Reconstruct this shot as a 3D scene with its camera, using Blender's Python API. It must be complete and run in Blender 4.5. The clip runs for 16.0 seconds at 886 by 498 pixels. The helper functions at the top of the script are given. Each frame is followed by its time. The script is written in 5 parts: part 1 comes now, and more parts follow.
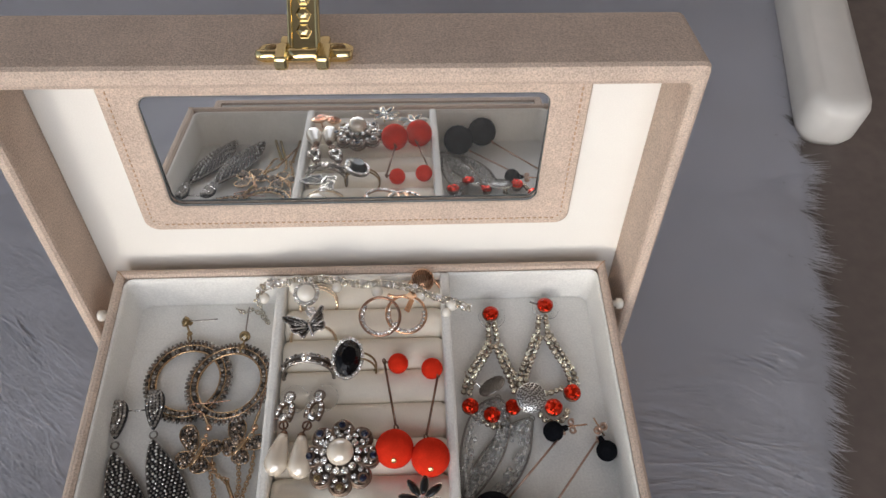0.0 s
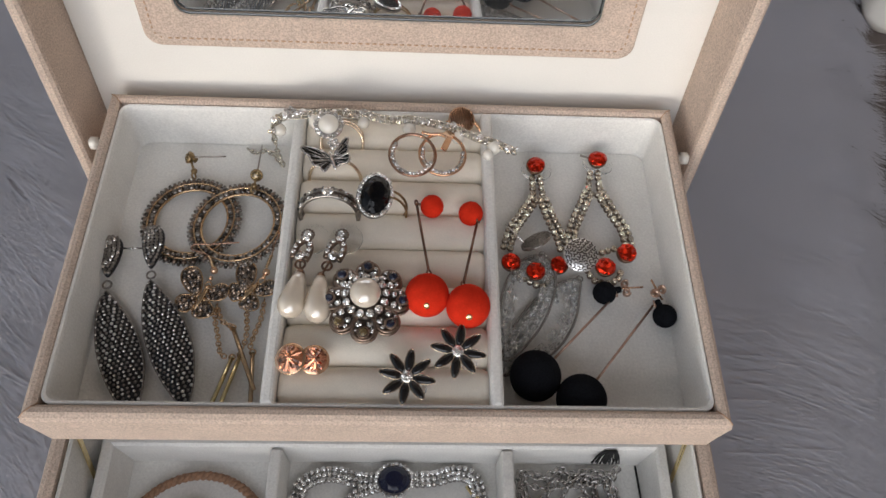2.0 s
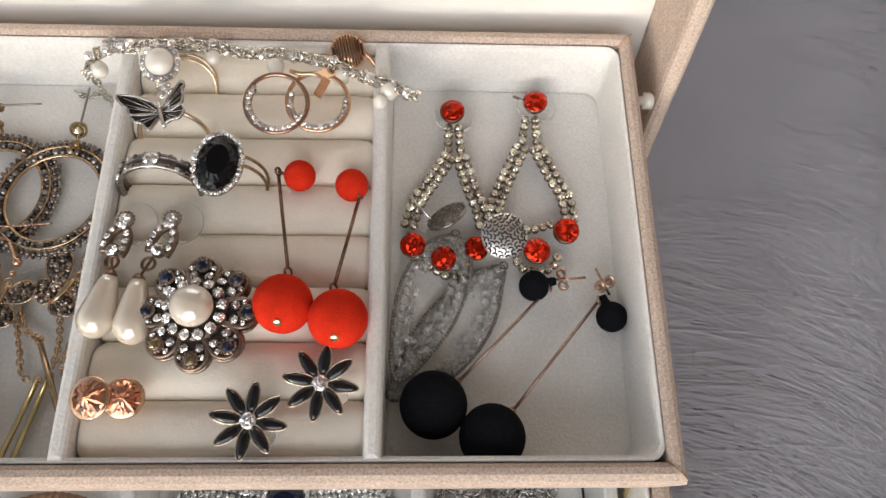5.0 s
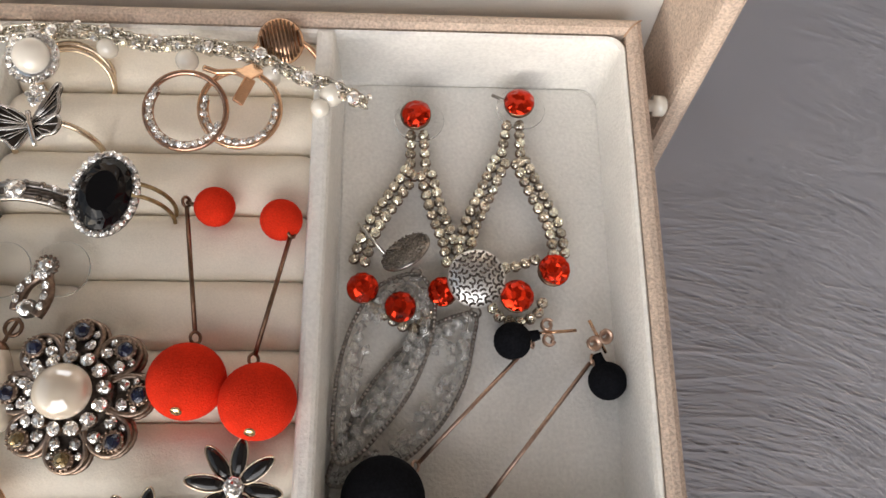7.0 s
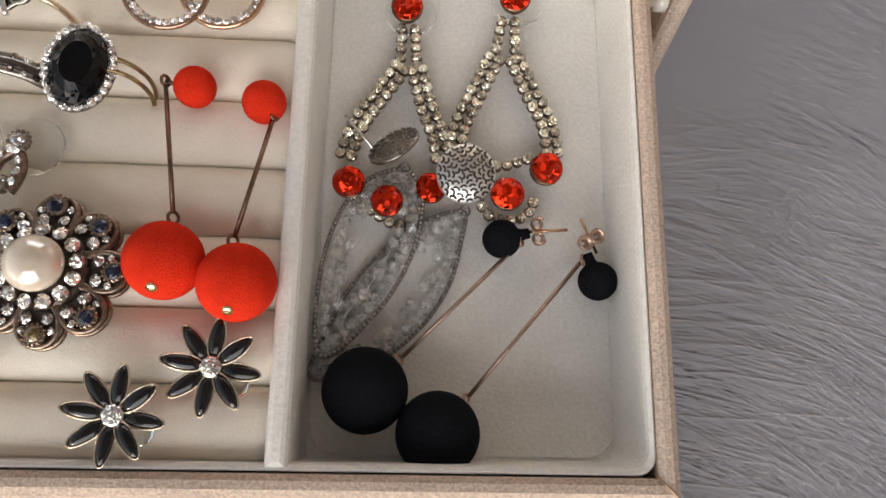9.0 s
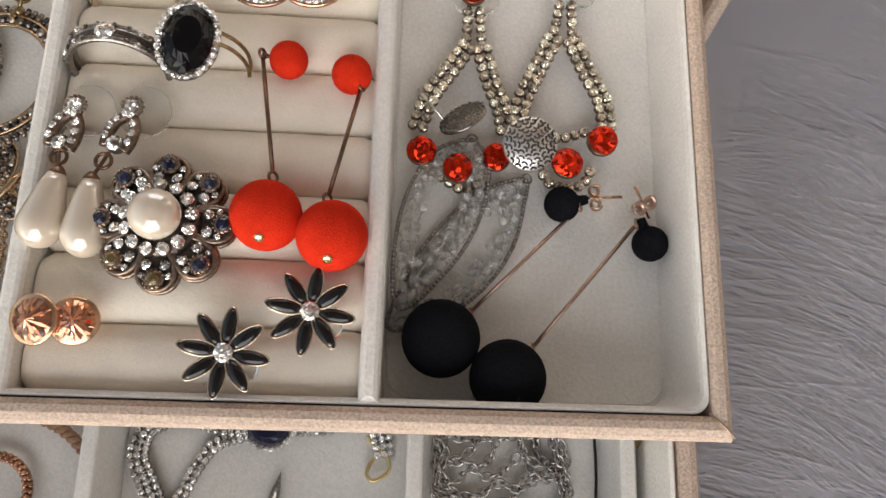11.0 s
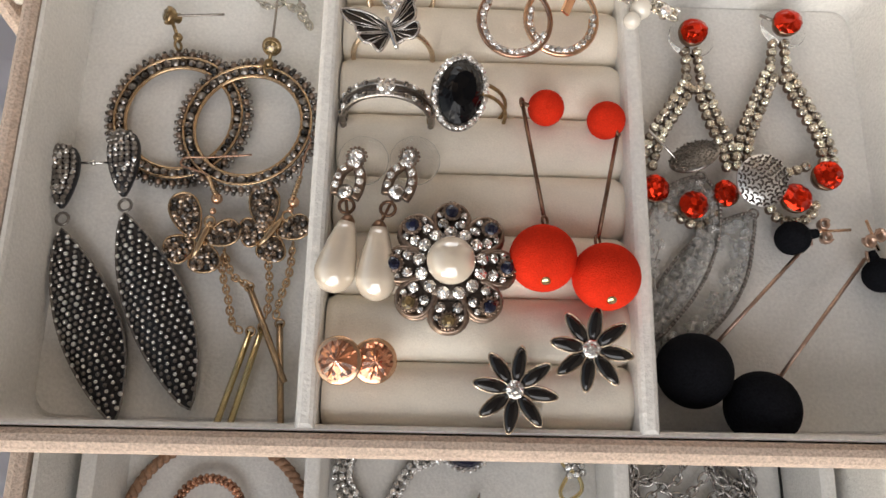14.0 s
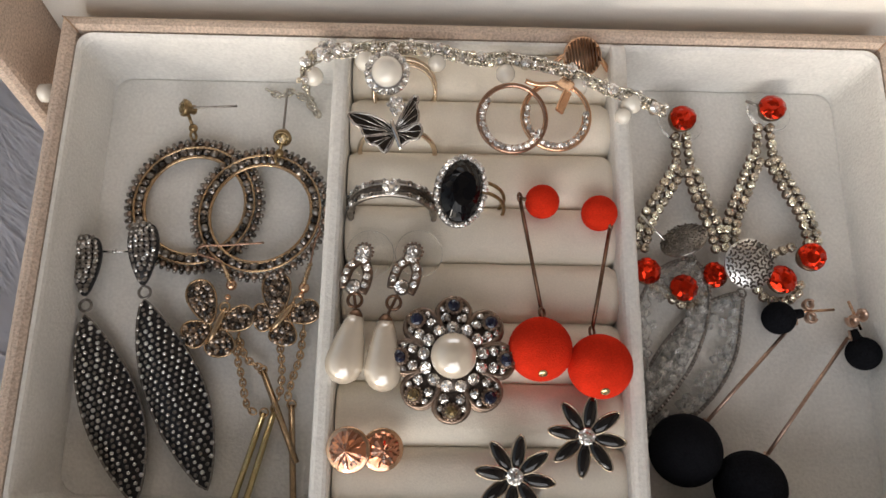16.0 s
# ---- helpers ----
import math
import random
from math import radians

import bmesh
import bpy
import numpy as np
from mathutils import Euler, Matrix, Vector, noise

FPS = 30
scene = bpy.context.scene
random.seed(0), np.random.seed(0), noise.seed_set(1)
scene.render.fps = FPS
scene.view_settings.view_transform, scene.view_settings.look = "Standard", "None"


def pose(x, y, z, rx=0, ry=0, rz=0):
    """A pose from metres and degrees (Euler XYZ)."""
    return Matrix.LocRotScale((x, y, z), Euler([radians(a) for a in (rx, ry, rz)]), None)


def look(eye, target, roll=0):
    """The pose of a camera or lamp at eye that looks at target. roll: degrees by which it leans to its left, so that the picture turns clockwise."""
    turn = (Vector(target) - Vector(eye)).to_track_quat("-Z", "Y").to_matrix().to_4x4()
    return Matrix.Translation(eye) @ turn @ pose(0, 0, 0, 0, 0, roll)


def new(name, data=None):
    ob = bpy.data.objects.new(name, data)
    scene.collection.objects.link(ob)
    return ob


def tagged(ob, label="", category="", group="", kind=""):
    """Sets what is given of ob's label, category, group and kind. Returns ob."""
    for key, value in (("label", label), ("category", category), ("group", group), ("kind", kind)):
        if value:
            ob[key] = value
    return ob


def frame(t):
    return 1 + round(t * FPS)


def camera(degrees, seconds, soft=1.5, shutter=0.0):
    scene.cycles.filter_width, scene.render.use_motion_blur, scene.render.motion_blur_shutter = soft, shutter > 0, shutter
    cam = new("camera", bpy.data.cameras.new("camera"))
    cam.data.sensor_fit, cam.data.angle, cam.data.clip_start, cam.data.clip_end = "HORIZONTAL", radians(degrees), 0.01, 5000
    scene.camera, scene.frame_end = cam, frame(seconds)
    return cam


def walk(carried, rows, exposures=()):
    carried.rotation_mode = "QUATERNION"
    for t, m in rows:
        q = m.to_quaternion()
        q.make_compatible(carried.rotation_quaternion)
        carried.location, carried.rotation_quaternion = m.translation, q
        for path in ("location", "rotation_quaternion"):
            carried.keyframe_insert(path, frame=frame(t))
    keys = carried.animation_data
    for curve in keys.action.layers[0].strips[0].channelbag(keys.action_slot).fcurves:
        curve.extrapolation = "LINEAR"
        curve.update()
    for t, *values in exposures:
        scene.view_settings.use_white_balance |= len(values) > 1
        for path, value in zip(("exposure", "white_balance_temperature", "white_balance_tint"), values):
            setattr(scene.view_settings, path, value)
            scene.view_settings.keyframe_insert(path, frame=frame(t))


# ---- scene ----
cam = camera(63.1, 16.0)
METRES, TURN = 0.3376, -3.1
RIM = 0.130  # height of the tray's rim
ROWS = [
    (0.0, 0.0, 0.0, 0.0, 1.59, 33.65, 2.4),
    (0.5, -0.0197, 0.0721, -0.0326, 1.33, 33.89, 2.02),
    (1.0, -0.034, 0.1204, -0.0426, 0.79, 32.87, 1.17),
    (1.5, -0.0443, 0.1549, -0.049, 0.56, 29.71, 0.55),
    (2.0, -0.0473, 0.1681, -0.0427, 0.5, 29.23, 0.13),
    (2.5, -0.0445, 0.1783, -0.019, 0.75, 28.8, 0.07),
    (3.0, -0.0461, 0.1973, -0.0053, 1.09, 27.36, 0.21),
    (3.5, -0.036, 0.2339, 0.0188, 1.28, 24.8, 0.18),
    (4.0, -0.0088, 0.2759, 0.0529, 1.32, 23.49, 0.16),
    (4.5, 0.026, 0.299, 0.0817, 1.16, 22.74, 0.32),
    (5.0, 0.0596, 0.3162, 0.1138, 0.91, 21.64, 0.45),
    (7.5, 0.0861, 0.4251, 0.2327, 0.18, 16.27, -0.09),
    (8.0, 0.0903, 0.4326, 0.2249, 0.07, 15.43, -0.5),
    (8.5, 0.0914, 0.4336, 0.2083, -0.23, 14.88, -0.67),
    (9.0, 0.0904, 0.4357, 0.1838, -0.28, 14.45, -0.92),
    (11.5, 0.0191, 0.384, 0.1478, -0.43, 14.23, -1.5),
    (12.0, -0.0077, 0.3691, 0.1508, -0.11, 14.36, -1.33),
    (12.5, -0.0314, 0.3641, 0.1531, 0.31, 14.49, -1.12),
    (13.0, -0.0609, 0.3596, 0.1472, 0.81, 14.32, -1.04),
    (13.5, -0.0922, 0.3717, 0.1456, 1.2, 14.28, -1.05),
    (14.0, -0.1207, 0.3679, 0.1632, 1.53, 14.33, -1.14),
    (14.5, -0.1316, 0.3672, 0.1906, 1.73, 14.38, -1.19),
    (15.0, -0.133, 0.3566, 0.2056, 1.79, 14.48, -1.12),
    (15.5, -0.1274, 0.3426, 0.2082, 1.83, 14.67, -0.99),
    (16.0, -0.1198, 0.3243, 0.213, 1.89, 15.01, -0.8),
]
BASE = pose(0.0216, -0.0506, RIM + 0.2857, -90) @ pose(0, 0, 0, 0, 0, TURN)
walk(cam, [(t, BASE @ pose(METRES * x, METRES * y, METRES * z, 90 + pitch, roll, yaw)) for t, x, y, z, yaw, pitch, roll in ROWS],
     [(0.0, -0.59, 6150, 10), (1.5, -0.71, 6150, 10), (3.5, -0.65, 6250, 10), (5.0, -0.26, 6400, 10), (8.0, -0.22, 6600, 10), (13.5, -0.19, 6600, 10), (16.0, -0.52, 6600, 10)])


# ---- light ----
SUN_EL, SUN_AZ = 11.0, 204.0  # the low hazy sun stands in front of the box, a little to its left
world = bpy.data.worlds.new("sky")
scene.world = world
world.use_nodes = True
sky = world.node_tree.nodes.new("ShaderNodeTexSky")
sky.sky_type, sky.sun_disc = "NISHITA", False
sky.sun_elevation, sky.sun_rotation = radians(SUN_EL), radians(SUN_AZ)
backdrop = world.node_tree.nodes["Background"]
sky.air_density, sky.dust_density, sky.ozone_density = 1.0, 1.0, 0.8
backdrop.inputs["Strength"].default_value = 0.26
pale = world.node_tree.nodes.new("ShaderNodeHueSaturation")  # thin haze takes colour out of the sky
pale.inputs["Saturation"].default_value = 0.42
world.node_tree.links.new(sky.outputs[0], pale.inputs["Color"])
world.node_tree.links.new(pale.outputs[0], backdrop.inputs["Color"])
sun_way = Vector((math.sin(radians(SUN_AZ)) * math.cos(radians(SUN_EL)), math.cos(radians(SUN_AZ)) * math.cos(radians(SUN_EL)), math.sin(radians(SUN_EL))))
sun = new("sun", bpy.data.lights.new("sun", "SUN"))
sun.data.energy, sun.data.angle, sun.data.color = 0.8, radians(9), (1.0, 0.92, 0.82)
sun.matrix_world = look(sun_way * 3, (0, 0, 0))
window_light = new("window_light", bpy.data.lights.new("window_light", "AREA"))  # daylight in the tall front opening
window_light.data.shape, window_light.data.size, window_light.data.size_y = "RECTANGLE", 1.5, 1.5
window_light.data.energy, window_light.data.color = 22.5, (0.99, 0.97, 0.98)
window_light.matrix_world = look((0.0, -1.42, 1.20), (0.0, 0.0, 0.9))

# ---- materials ----
def material(name, color, rough=0.5, metal=0.0, grain=0.0, size=1000.0, bump=0.0, stain=0.0, stain_size=40.0, vary=0.0, sheen=0.0, coat=0.0, trans=0.0, ior=1.45, alpha=1.0, coat_ior=1.5, spec=0.5, stretch=(1, 1, 1), dent=0.0):
    """A Principled surface with fine grain, larger stains, relief and variation from piece to piece."""
    m = bpy.data.materials.new(name)
    m.use_nodes = True
    nt = m.node_tree
    n, link = nt.nodes, nt.links.new
    p = n["Principled BSDF"]
    p.inputs["Roughness"].default_value, p.inputs["Metallic"].default_value, p.inputs["IOR"].default_value = rough, metal, ior
    p.inputs["Sheen Weight"].default_value, p.inputs["Coat Weight"].default_value, p.inputs["Transmission Weight"].default_value = sheen, coat, trans
    p.inputs["Coat Roughness"].default_value, p.inputs["Specular IOR Level"].default_value = 0.08, spec
    p.inputs["Base Color"].default_value, p.inputs["Alpha"].default_value = (*color, 1), alpha
    p.inputs["Coat IOR"].default_value = coat_ior
    last = None
    co = n.new("ShaderNodeTexCoord")
    mp = n.new("ShaderNodeMapping")
    mp.inputs["Scale"].default_value = stretch
    link(co.outputs["Object"], mp.inputs["Vector"])

    def shade(fac, low, high):
        nonlocal last
        ramp = n.new("ShaderNodeMapRange")
        ramp.inputs["From Min"].default_value, ramp.inputs["From Max"].default_value = 0.3, 0.7
        ramp.inputs["To Min"].default_value, ramp.inputs["To Max"].default_value = low, high
        link(fac, ramp.inputs["Value"])
        hsv = n.new("ShaderNodeHueSaturation")
        hsv.inputs["Color"].default_value = (*color, 1)
        link(ramp.outputs[0], hsv.inputs["Value"])
        if last:
            link(last, hsv.inputs["Color"])
        last = hsv.outputs[0]

    if grain or bump:
        fine = n.new("ShaderNodeTexNoise")
        fine.inputs["Scale"].default_value, fine.inputs["Detail"].default_value = size, 3
        link(mp.outputs[0], fine.inputs["Vector"])
        if grain:
            shade(fine.outputs[0], 1 - grain, 1 + grain)
        if bump:
            b = n.new("ShaderNodeBump")
            b.inputs["Strength"].default_value, b.inputs["Distance"].default_value = bump, 0.0004
            link(fine.outputs[0], b.inputs["Height"])
            link(b.outputs[0], p.inputs["Normal"])
            if dent:
                soft, d = n.new("ShaderNodeTexNoise"), n.new("ShaderNodeBump")
                soft.inputs["Scale"].default_value, soft.inputs["Detail"].default_value = 190, 2
                link(co.outputs["Object"], soft.inputs["Vector"])
                d.inputs["Strength"].default_value, d.inputs["Distance"].default_value = dent, 0.0012
                link(soft.outputs[0], d.inputs["Height"])
                link(d.outputs[0], b.inputs["Normal"])
    if stain:
        broad = n.new("ShaderNodeTexNoise")
        broad.inputs["Scale"].default_value, broad.inputs["Detail"].default_value = stain_size, 4
        link(co.outputs["Object"], broad.inputs["Vector"])
        shade(broad.outputs[0], 1 - stain, 1 + stain)
    if vary:
        info = n.new("ShaderNodeObjectInfo")
        shade(info.outputs["Random"], 1 - vary, 1 + vary)
    if last:
        link(last, p.inputs["Base Color"])
    return m


def facet(m, scale=2.6, amount=0.9):
    """Cuts a stone's faces into many small facets, each with a tilt of its own."""
    nt = m.node_tree
    n, link = nt.nodes, nt.links.new
    co, info, geo = n.new("ShaderNodeTexCoord"), n.new("ShaderNodeObjectInfo"), n.new("ShaderNodeNewGeometry")
    shift = n.new("ShaderNodeVectorMath")
    shift.operation = "MULTIPLY_ADD"
    shift.inputs[1].default_value = (scale, scale, scale)
    far = n.new("ShaderNodeVectorMath")
    far.operation = "SCALE"
    far.inputs[0].default_value = (37, 53, 71)
    link(info.outputs["Random"], far.inputs["Scale"])
    link(co.outputs["Object"], shift.inputs[0])
    link(far.outputs[0], shift.inputs[2])
    cells = n.new("ShaderNodeTexVoronoi")
    cells.inputs["Scale"].default_value = 1.0
    link(shift.outputs[0], cells.inputs["Vector"])
    tilt = n.new("ShaderNodeVectorMath")
    tilt.operation = "MULTIPLY_ADD"
    tilt.inputs[1].default_value = (amount, amount, amount)
    tilt.inputs[2].default_value = (-amount / 2, -amount / 2, -amount / 2)
    link(cells.outputs["Color"], tilt.inputs[0])
    add, unit = n.new("ShaderNodeVectorMath"), n.new("ShaderNodeVectorMath")
    unit.operation = "NORMALIZE"
    link(geo.outputs["Normal"], add.inputs[0])
    link(tilt.outputs[0], add.inputs[1])
    link(add.outputs[0], unit.inputs[0])
    link(unit.outputs[0], n["Principled BSDF"].inputs["Normal"])


SUEDE = material("beige_suede", (0.56, 0.45, 0.37), 0.95, grain=0.25, size=1500, bump=0.7, stain=0.07, stain_size=70, sheen=0.05, spec=0.2)
LINER = material("white_velvet_lining", (0.77, 0.755, 0.72), 0.8, grain=0.07, size=1100, bump=0.6, stain=0.04, stain_size=90, sheen=0.1, dent=0.25)
PANEL = material("cream_leatherette", (0.80, 0.78, 0.735), 0.6, grain=0.03, size=1800, bump=0.18, stain=0.02, stain_size=30)
ROLL = material("cream_velvet", (0.90, 0.83, 0.71), 0.75, grain=0.04, size=2200, bump=0.25, stain=0.03, stain_size=120, sheen=0.15, dent=0.3)
THREAD = material("tan_thread", (0.40, 0.26, 0.17), 0.8, vary=0.15)
GOLD = material("polished_gold", (0.80, 0.66, 0.36), 0.14, 1.0, grain=0.06, size=600)
SOFTGOLD = material("soft_gold", (0.62, 0.44, 0.27), 0.25, 1.0, grain=0.15, size=900)
BRASS = material("antique_brass", (0.33, 0.235, 0.125), 0.3, 1.0, grain=0.3, size=900)
COPPER = material("rose_gold", (0.76, 0.49, 0.32), 0.2, 1.0, grain=0.08, size=800)
DARKCOPPER = material("brown_copper", (0.46, 0.29, 0.21), 0.22, 1.0, grain=0.1, size=800)
BRONZE = material("dark_bronze", (0.20, 0.12, 0.08), 0.35, 1.0, grain=0.25, size=900)
WHITESILVER = material("hammered_silver", (0.88, 0.87, 0.85), 0.36, 1.0, grain=0.08, size=900)
PALEGOLD = material("pale_gold", (0.72, 0.60, 0.46), 0.22, 1.0, grain=0.08, size=800)
SILVER = material("bright_silver", (0.78, 0.77, 0.75), 0.16, 1.0, grain=0.1, size=900)
STEEL = material("tarnished_silver", (0.30, 0.275, 0.25), 0.3, 1.0, grain=0.35, size=1200)
BLACKENED = material("blackened_metal", (0.10, 0.082, 0.07), 0.36, 0.8, grain=0.4, size=1500)
CHAINMETAL = material("grey_silver", (0.52, 0.50, 0.48), 0.25, 1.0, grain=0.2, size=1200)
INK = material("ink_black_ground", (0.035, 0.034, 0.036), 0.4, 0.5, grain=0.3, size=1500)
# On these two crystals, vary puts uneven sparkle into each stone's colour.
CRYSTAL = material("foiled_crystal", (0.90, 0.88, 0.85), 0.06, 0.8, vary=0.35, coat=1.0)
CHAMPAGNE = material("champagne_crystal", (0.84, 0.75, 0.60), 0.06, 0.8, vary=0.4, coat=1.0)
MARCASITE = material("dark_marcasite", (0.15, 0.13, 0.115), 0.12, 0.9, vary=0.6, coat=0.6)
JET = material("black_stone", (0.004, 0.004, 0.005), 0.08, spec=0.25)
NAVY = material("navy_stone", (0.006, 0.009, 0.032), 0.05, 0.1, coat=0.6)
SMOKY = material("smoky_stone", (0.20, 0.14, 0.06), 0.06, 0.6, coat=1.0)
RUBY = material("orange_red_stone", (0.60, 0.024, 0.004), 0.06, 0.85, coat=0.1, vary=0.12)
PEACH = material("peach_stone", (0.64, 0.27, 0.15), 0.04, 0.95, coat=1.0)
PEARL = material("pearl", (0.70, 0.61, 0.49), 0.14, grain=0.02, size=500, coat=1.0, coat_ior=2.7, stain=0.04, stain_size=150)
IVORY = material("ivory_bead", (0.76, 0.72, 0.64), 0.25, grain=0.02, size=500, coat=1.0, coat_ior=1.8)
REDVELVET = material("red_flocked_velvet", (0.62, 0.029, 0.010), 1.0, grain=0.13, size=2600, bump=0.6, stain=0.12, stain_size=180, spec=0.1)
BLACKVELVET = material("black_flocked_velvet", (0.009, 0.0095, 0.012), 1.0, grain=0.3, size=1700, bump=0.3, spec=0.08)
ENAMEL = material("black_enamel", (0.007, 0.006, 0.006), 0.12, coat=0.3)
CLEAR = material("clear_glass", (0.99, 0.99, 0.99), 0.03, trans=1.0, ior=1.22)
BEADGLASS = material("clear_crystal_bead", (0.98, 0.98, 0.97), 0.03, alpha=0.85, trans=0.8, ior=1.45, coat=1.0)
ANTIQUE = material("antique_bronze", (0.27, 0.20, 0.155), 0.33, 1.0, grain=0.35, size=1200)
ROSEROD = material("dull_rose_gold", (0.55, 0.38, 0.29), 0.33, 1.0, grain=0.15, size=900)
PALESILVER = material("pale_warm_silver", (0.60, 0.57, 0.50), 0.22, 1.0, grain=0.2, size=1200)
TOPAZ = material("smoky_topaz", (0.27, 0.20, 0.145), 0.1, 0.85, vary=0.4, coat=0.8)
ROPE = material("brown_cord", (0.30, 0.17, 0.10), 0.6, grain=0.25, size=900, bump=0.3)
COPPERBEAD = material("copper_bead", (0.56, 0.31, 0.20), 0.25, 0.8, vary=0.3)
BLACKTHREADGAP = material("black_thread_and_gap", (0.012, 0.012, 0.012), 0.8)
for stone_mat, cells, tilt in ((CRYSTAL, 2.4, 1.1), (CHAMPAGNE, 2.4, 1.1), (RUBY, 3.0, 0.8), (PEACH, 3.2, 0.55), (SMOKY, 2.2, 0.7), (NAVY, 2.0, 0.5), (BEADGLASS, 1.6, 0.6)):
    facet(stone_mat, cells, tilt)
facet(JET, 420, 0.25)
MIRROR = material("mirror_glass", (0.90, 0.91, 0.91), 0.02, 0.97)
MIRROREDGE = material("mirror_edge", (0.10, 0.11, 0.11), 0.2, coat=0.5)
WHITEPAINT = material("white_gloss_paint", (0.62, 0.60, 0.57), 0.3, grain=0.02, size=60, stain=0.03, stain_size=12)
FUR = material("white_long_fur", (0.76, 0.76, 0.80), 0.8, stain=0.06, stain_size=14)
_n, _l = FUR.node_tree.nodes, FUR.node_tree.links.new
_t, _m = _n.new("ShaderNodeBsdfTranslucent"), _n.new("ShaderNodeMixShader")
_t.inputs["Color"].default_value, _m.inputs[0].default_value = (0.76, 0.76, 0.80, 1), 0.62
_l(_n["Principled BSDF"].outputs[0], _m.inputs[1])
_l(_t.outputs[0], _m.inputs[2])
_l(_m.outputs[0], _n["Material Output"].inputs["Surface"])
WALLPAINT = material("beige_wall_paint", (0.42, 0.37, 0.33), 0.8, grain=0.04, size=300, stain=0.05, stain_size=4, bump=0.1)
CEILINGPAINT = material("pale_ceiling_paint", (0.5, 0.48, 0.46), 0.9, grain=0.02, size=200, stain=0.03, stain_size=3)
FLOOR = material("dark_floor_tile", (0.13, 0.105, 0.095), 0.45, grain=0.12, size=90, stain=0.15, stain_size=5, bump=0.1)

# ---- mesh helpers ----
WORLD = {}


def mesh_of(name, verts, faces, mat, smooth=False):
    me = bpy.data.meshes.new(name)
    me.from_pydata([tuple(v) for v in verts], [], faces)
    me.materials.append(mat)
    if smooth:
        me.polygons.foreach_set("use_smooth", [True] * len(me.polygons))
    me.update()
    return me


def from_bm(name, bm, mat, smooth=False):
    bmesh.ops.recalc_face_normals(bm, faces=bm.faces)
    me = bpy.data.meshes.new(name)
    bm.to_mesh(me)
    bm.free()
    me.materials.append(mat)
    if smooth:
        me.polygons.foreach_set("use_smooth", [True] * len(me.polygons))
    return me


def thing(name, at, label, category, group="", kind=""):
    ob = new(name)
    ob.empty_display_size = 0.005
    ob.matrix_basis = Matrix.Translation(at)
    WORLD[ob] = Matrix.Translation(at)
    return tagged(ob, label, category, group, kind)


def part(name, me, parent, at=None, label=""):
    """One mesh object under a thing or part; at is its pose in the world."""
    ob = new(name, me)
    at = at if at is not None else Matrix.Identity(4)
    ob.parent = parent
    ob.matrix_basis = WORLD[parent].inverted() @ at
    WORLD[ob] = at
    if label:
        ob["label"] = label
    return ob


def P3(x, y, z):
    return Vector((x * 0.001, y * 0.001, z * 0.001))


def place(p, up=(0, 0, 1), spin=0.0, size=1.0):
    """Pose at p (metres) with local z along up."""
    q = Vector(up).to_track_quat("Z", "Y").to_matrix().to_4x4()
    return Matrix.Translation(p) @ q @ Matrix.Rotation(spin, 4, "Z") @ Matrix.Scale(size, 4)


def rounded_rect(x0, x1, y0, y1, r, seg):
    if r <= 0:
        return [(x0, y0), (x1, y0), (x1, y1), (x0, y1)]
    pts = []
    for cx, cy, a0 in ((x1 - r, y0 + r, -90), (x1 - r, y1 - r, 0), (x0 + r, y1 - r, 90), (x0 + r, y0 + r, 180)):
        for k in range(seg + 1):
            a = radians(a0 + 90 * k / seg)
            pts.append((cx + r * math.cos(a), cy + r * math.sin(a)))
    return pts


def shell(name, rings, mat, r=0.0, seg=5, cap_first=True, cap_last=True, smooth=False, m=None):
    """Skin over rectangular rings (x0, x1, y0, y1, z), corners rounded by r."""
    verts, faces = [], []
    for x0, x1, y0, y1, z, *rr in rings:
        verts += [Vector((x, y, z)) for x, y in rounded_rect(x0, x1, y0, y1, rr[0] if rr else r, seg)]
    n = len(verts) // len(rings)
    for k in range(len(rings) - 1):
        for i in range(n):
            j = (i + 1) % n
            faces.append((k * n + i, k * n + j, k * n + n + j, k * n + n + i))
    if cap_first:
        faces.append(tuple(reversed(range(n))))
    if cap_last:
        faces.append(tuple(range((len(rings) - 1) * n, len(rings) * n)))
    bm = bmesh.new()
    vs = [bm.verts.new(m @ v if m else v) for v in verts]
    for f in faces:
        bm.faces.new([vs[i] for i in f])
    return from_bm(name, bm, mat, smooth)


def slab(name, x0, x1, y0, y1, z0, z1, mat, bevel=0.0005, m=None, seg=2):
    bm = bmesh.new()
    bmesh.ops.create_cube(bm, size=1)
    bmesh.ops.transform(bm, matrix=Matrix.LocRotScale(((x0 + x1) / 2, (y0 + y1) / 2, (z0 + z1) / 2), None, (x1 - x0, y1 - y0, z1 - z0)), verts=bm.verts)
    if bevel:
        bmesh.ops.bevel(bm, geom=bm.edges[:], offset=bevel, segments=seg, profile=0.5, affect="EDGES")
    if m:
        bmesh.ops.transform(bm, matrix=m, verts=bm.verts)
    return from_bm(name, bm, mat)


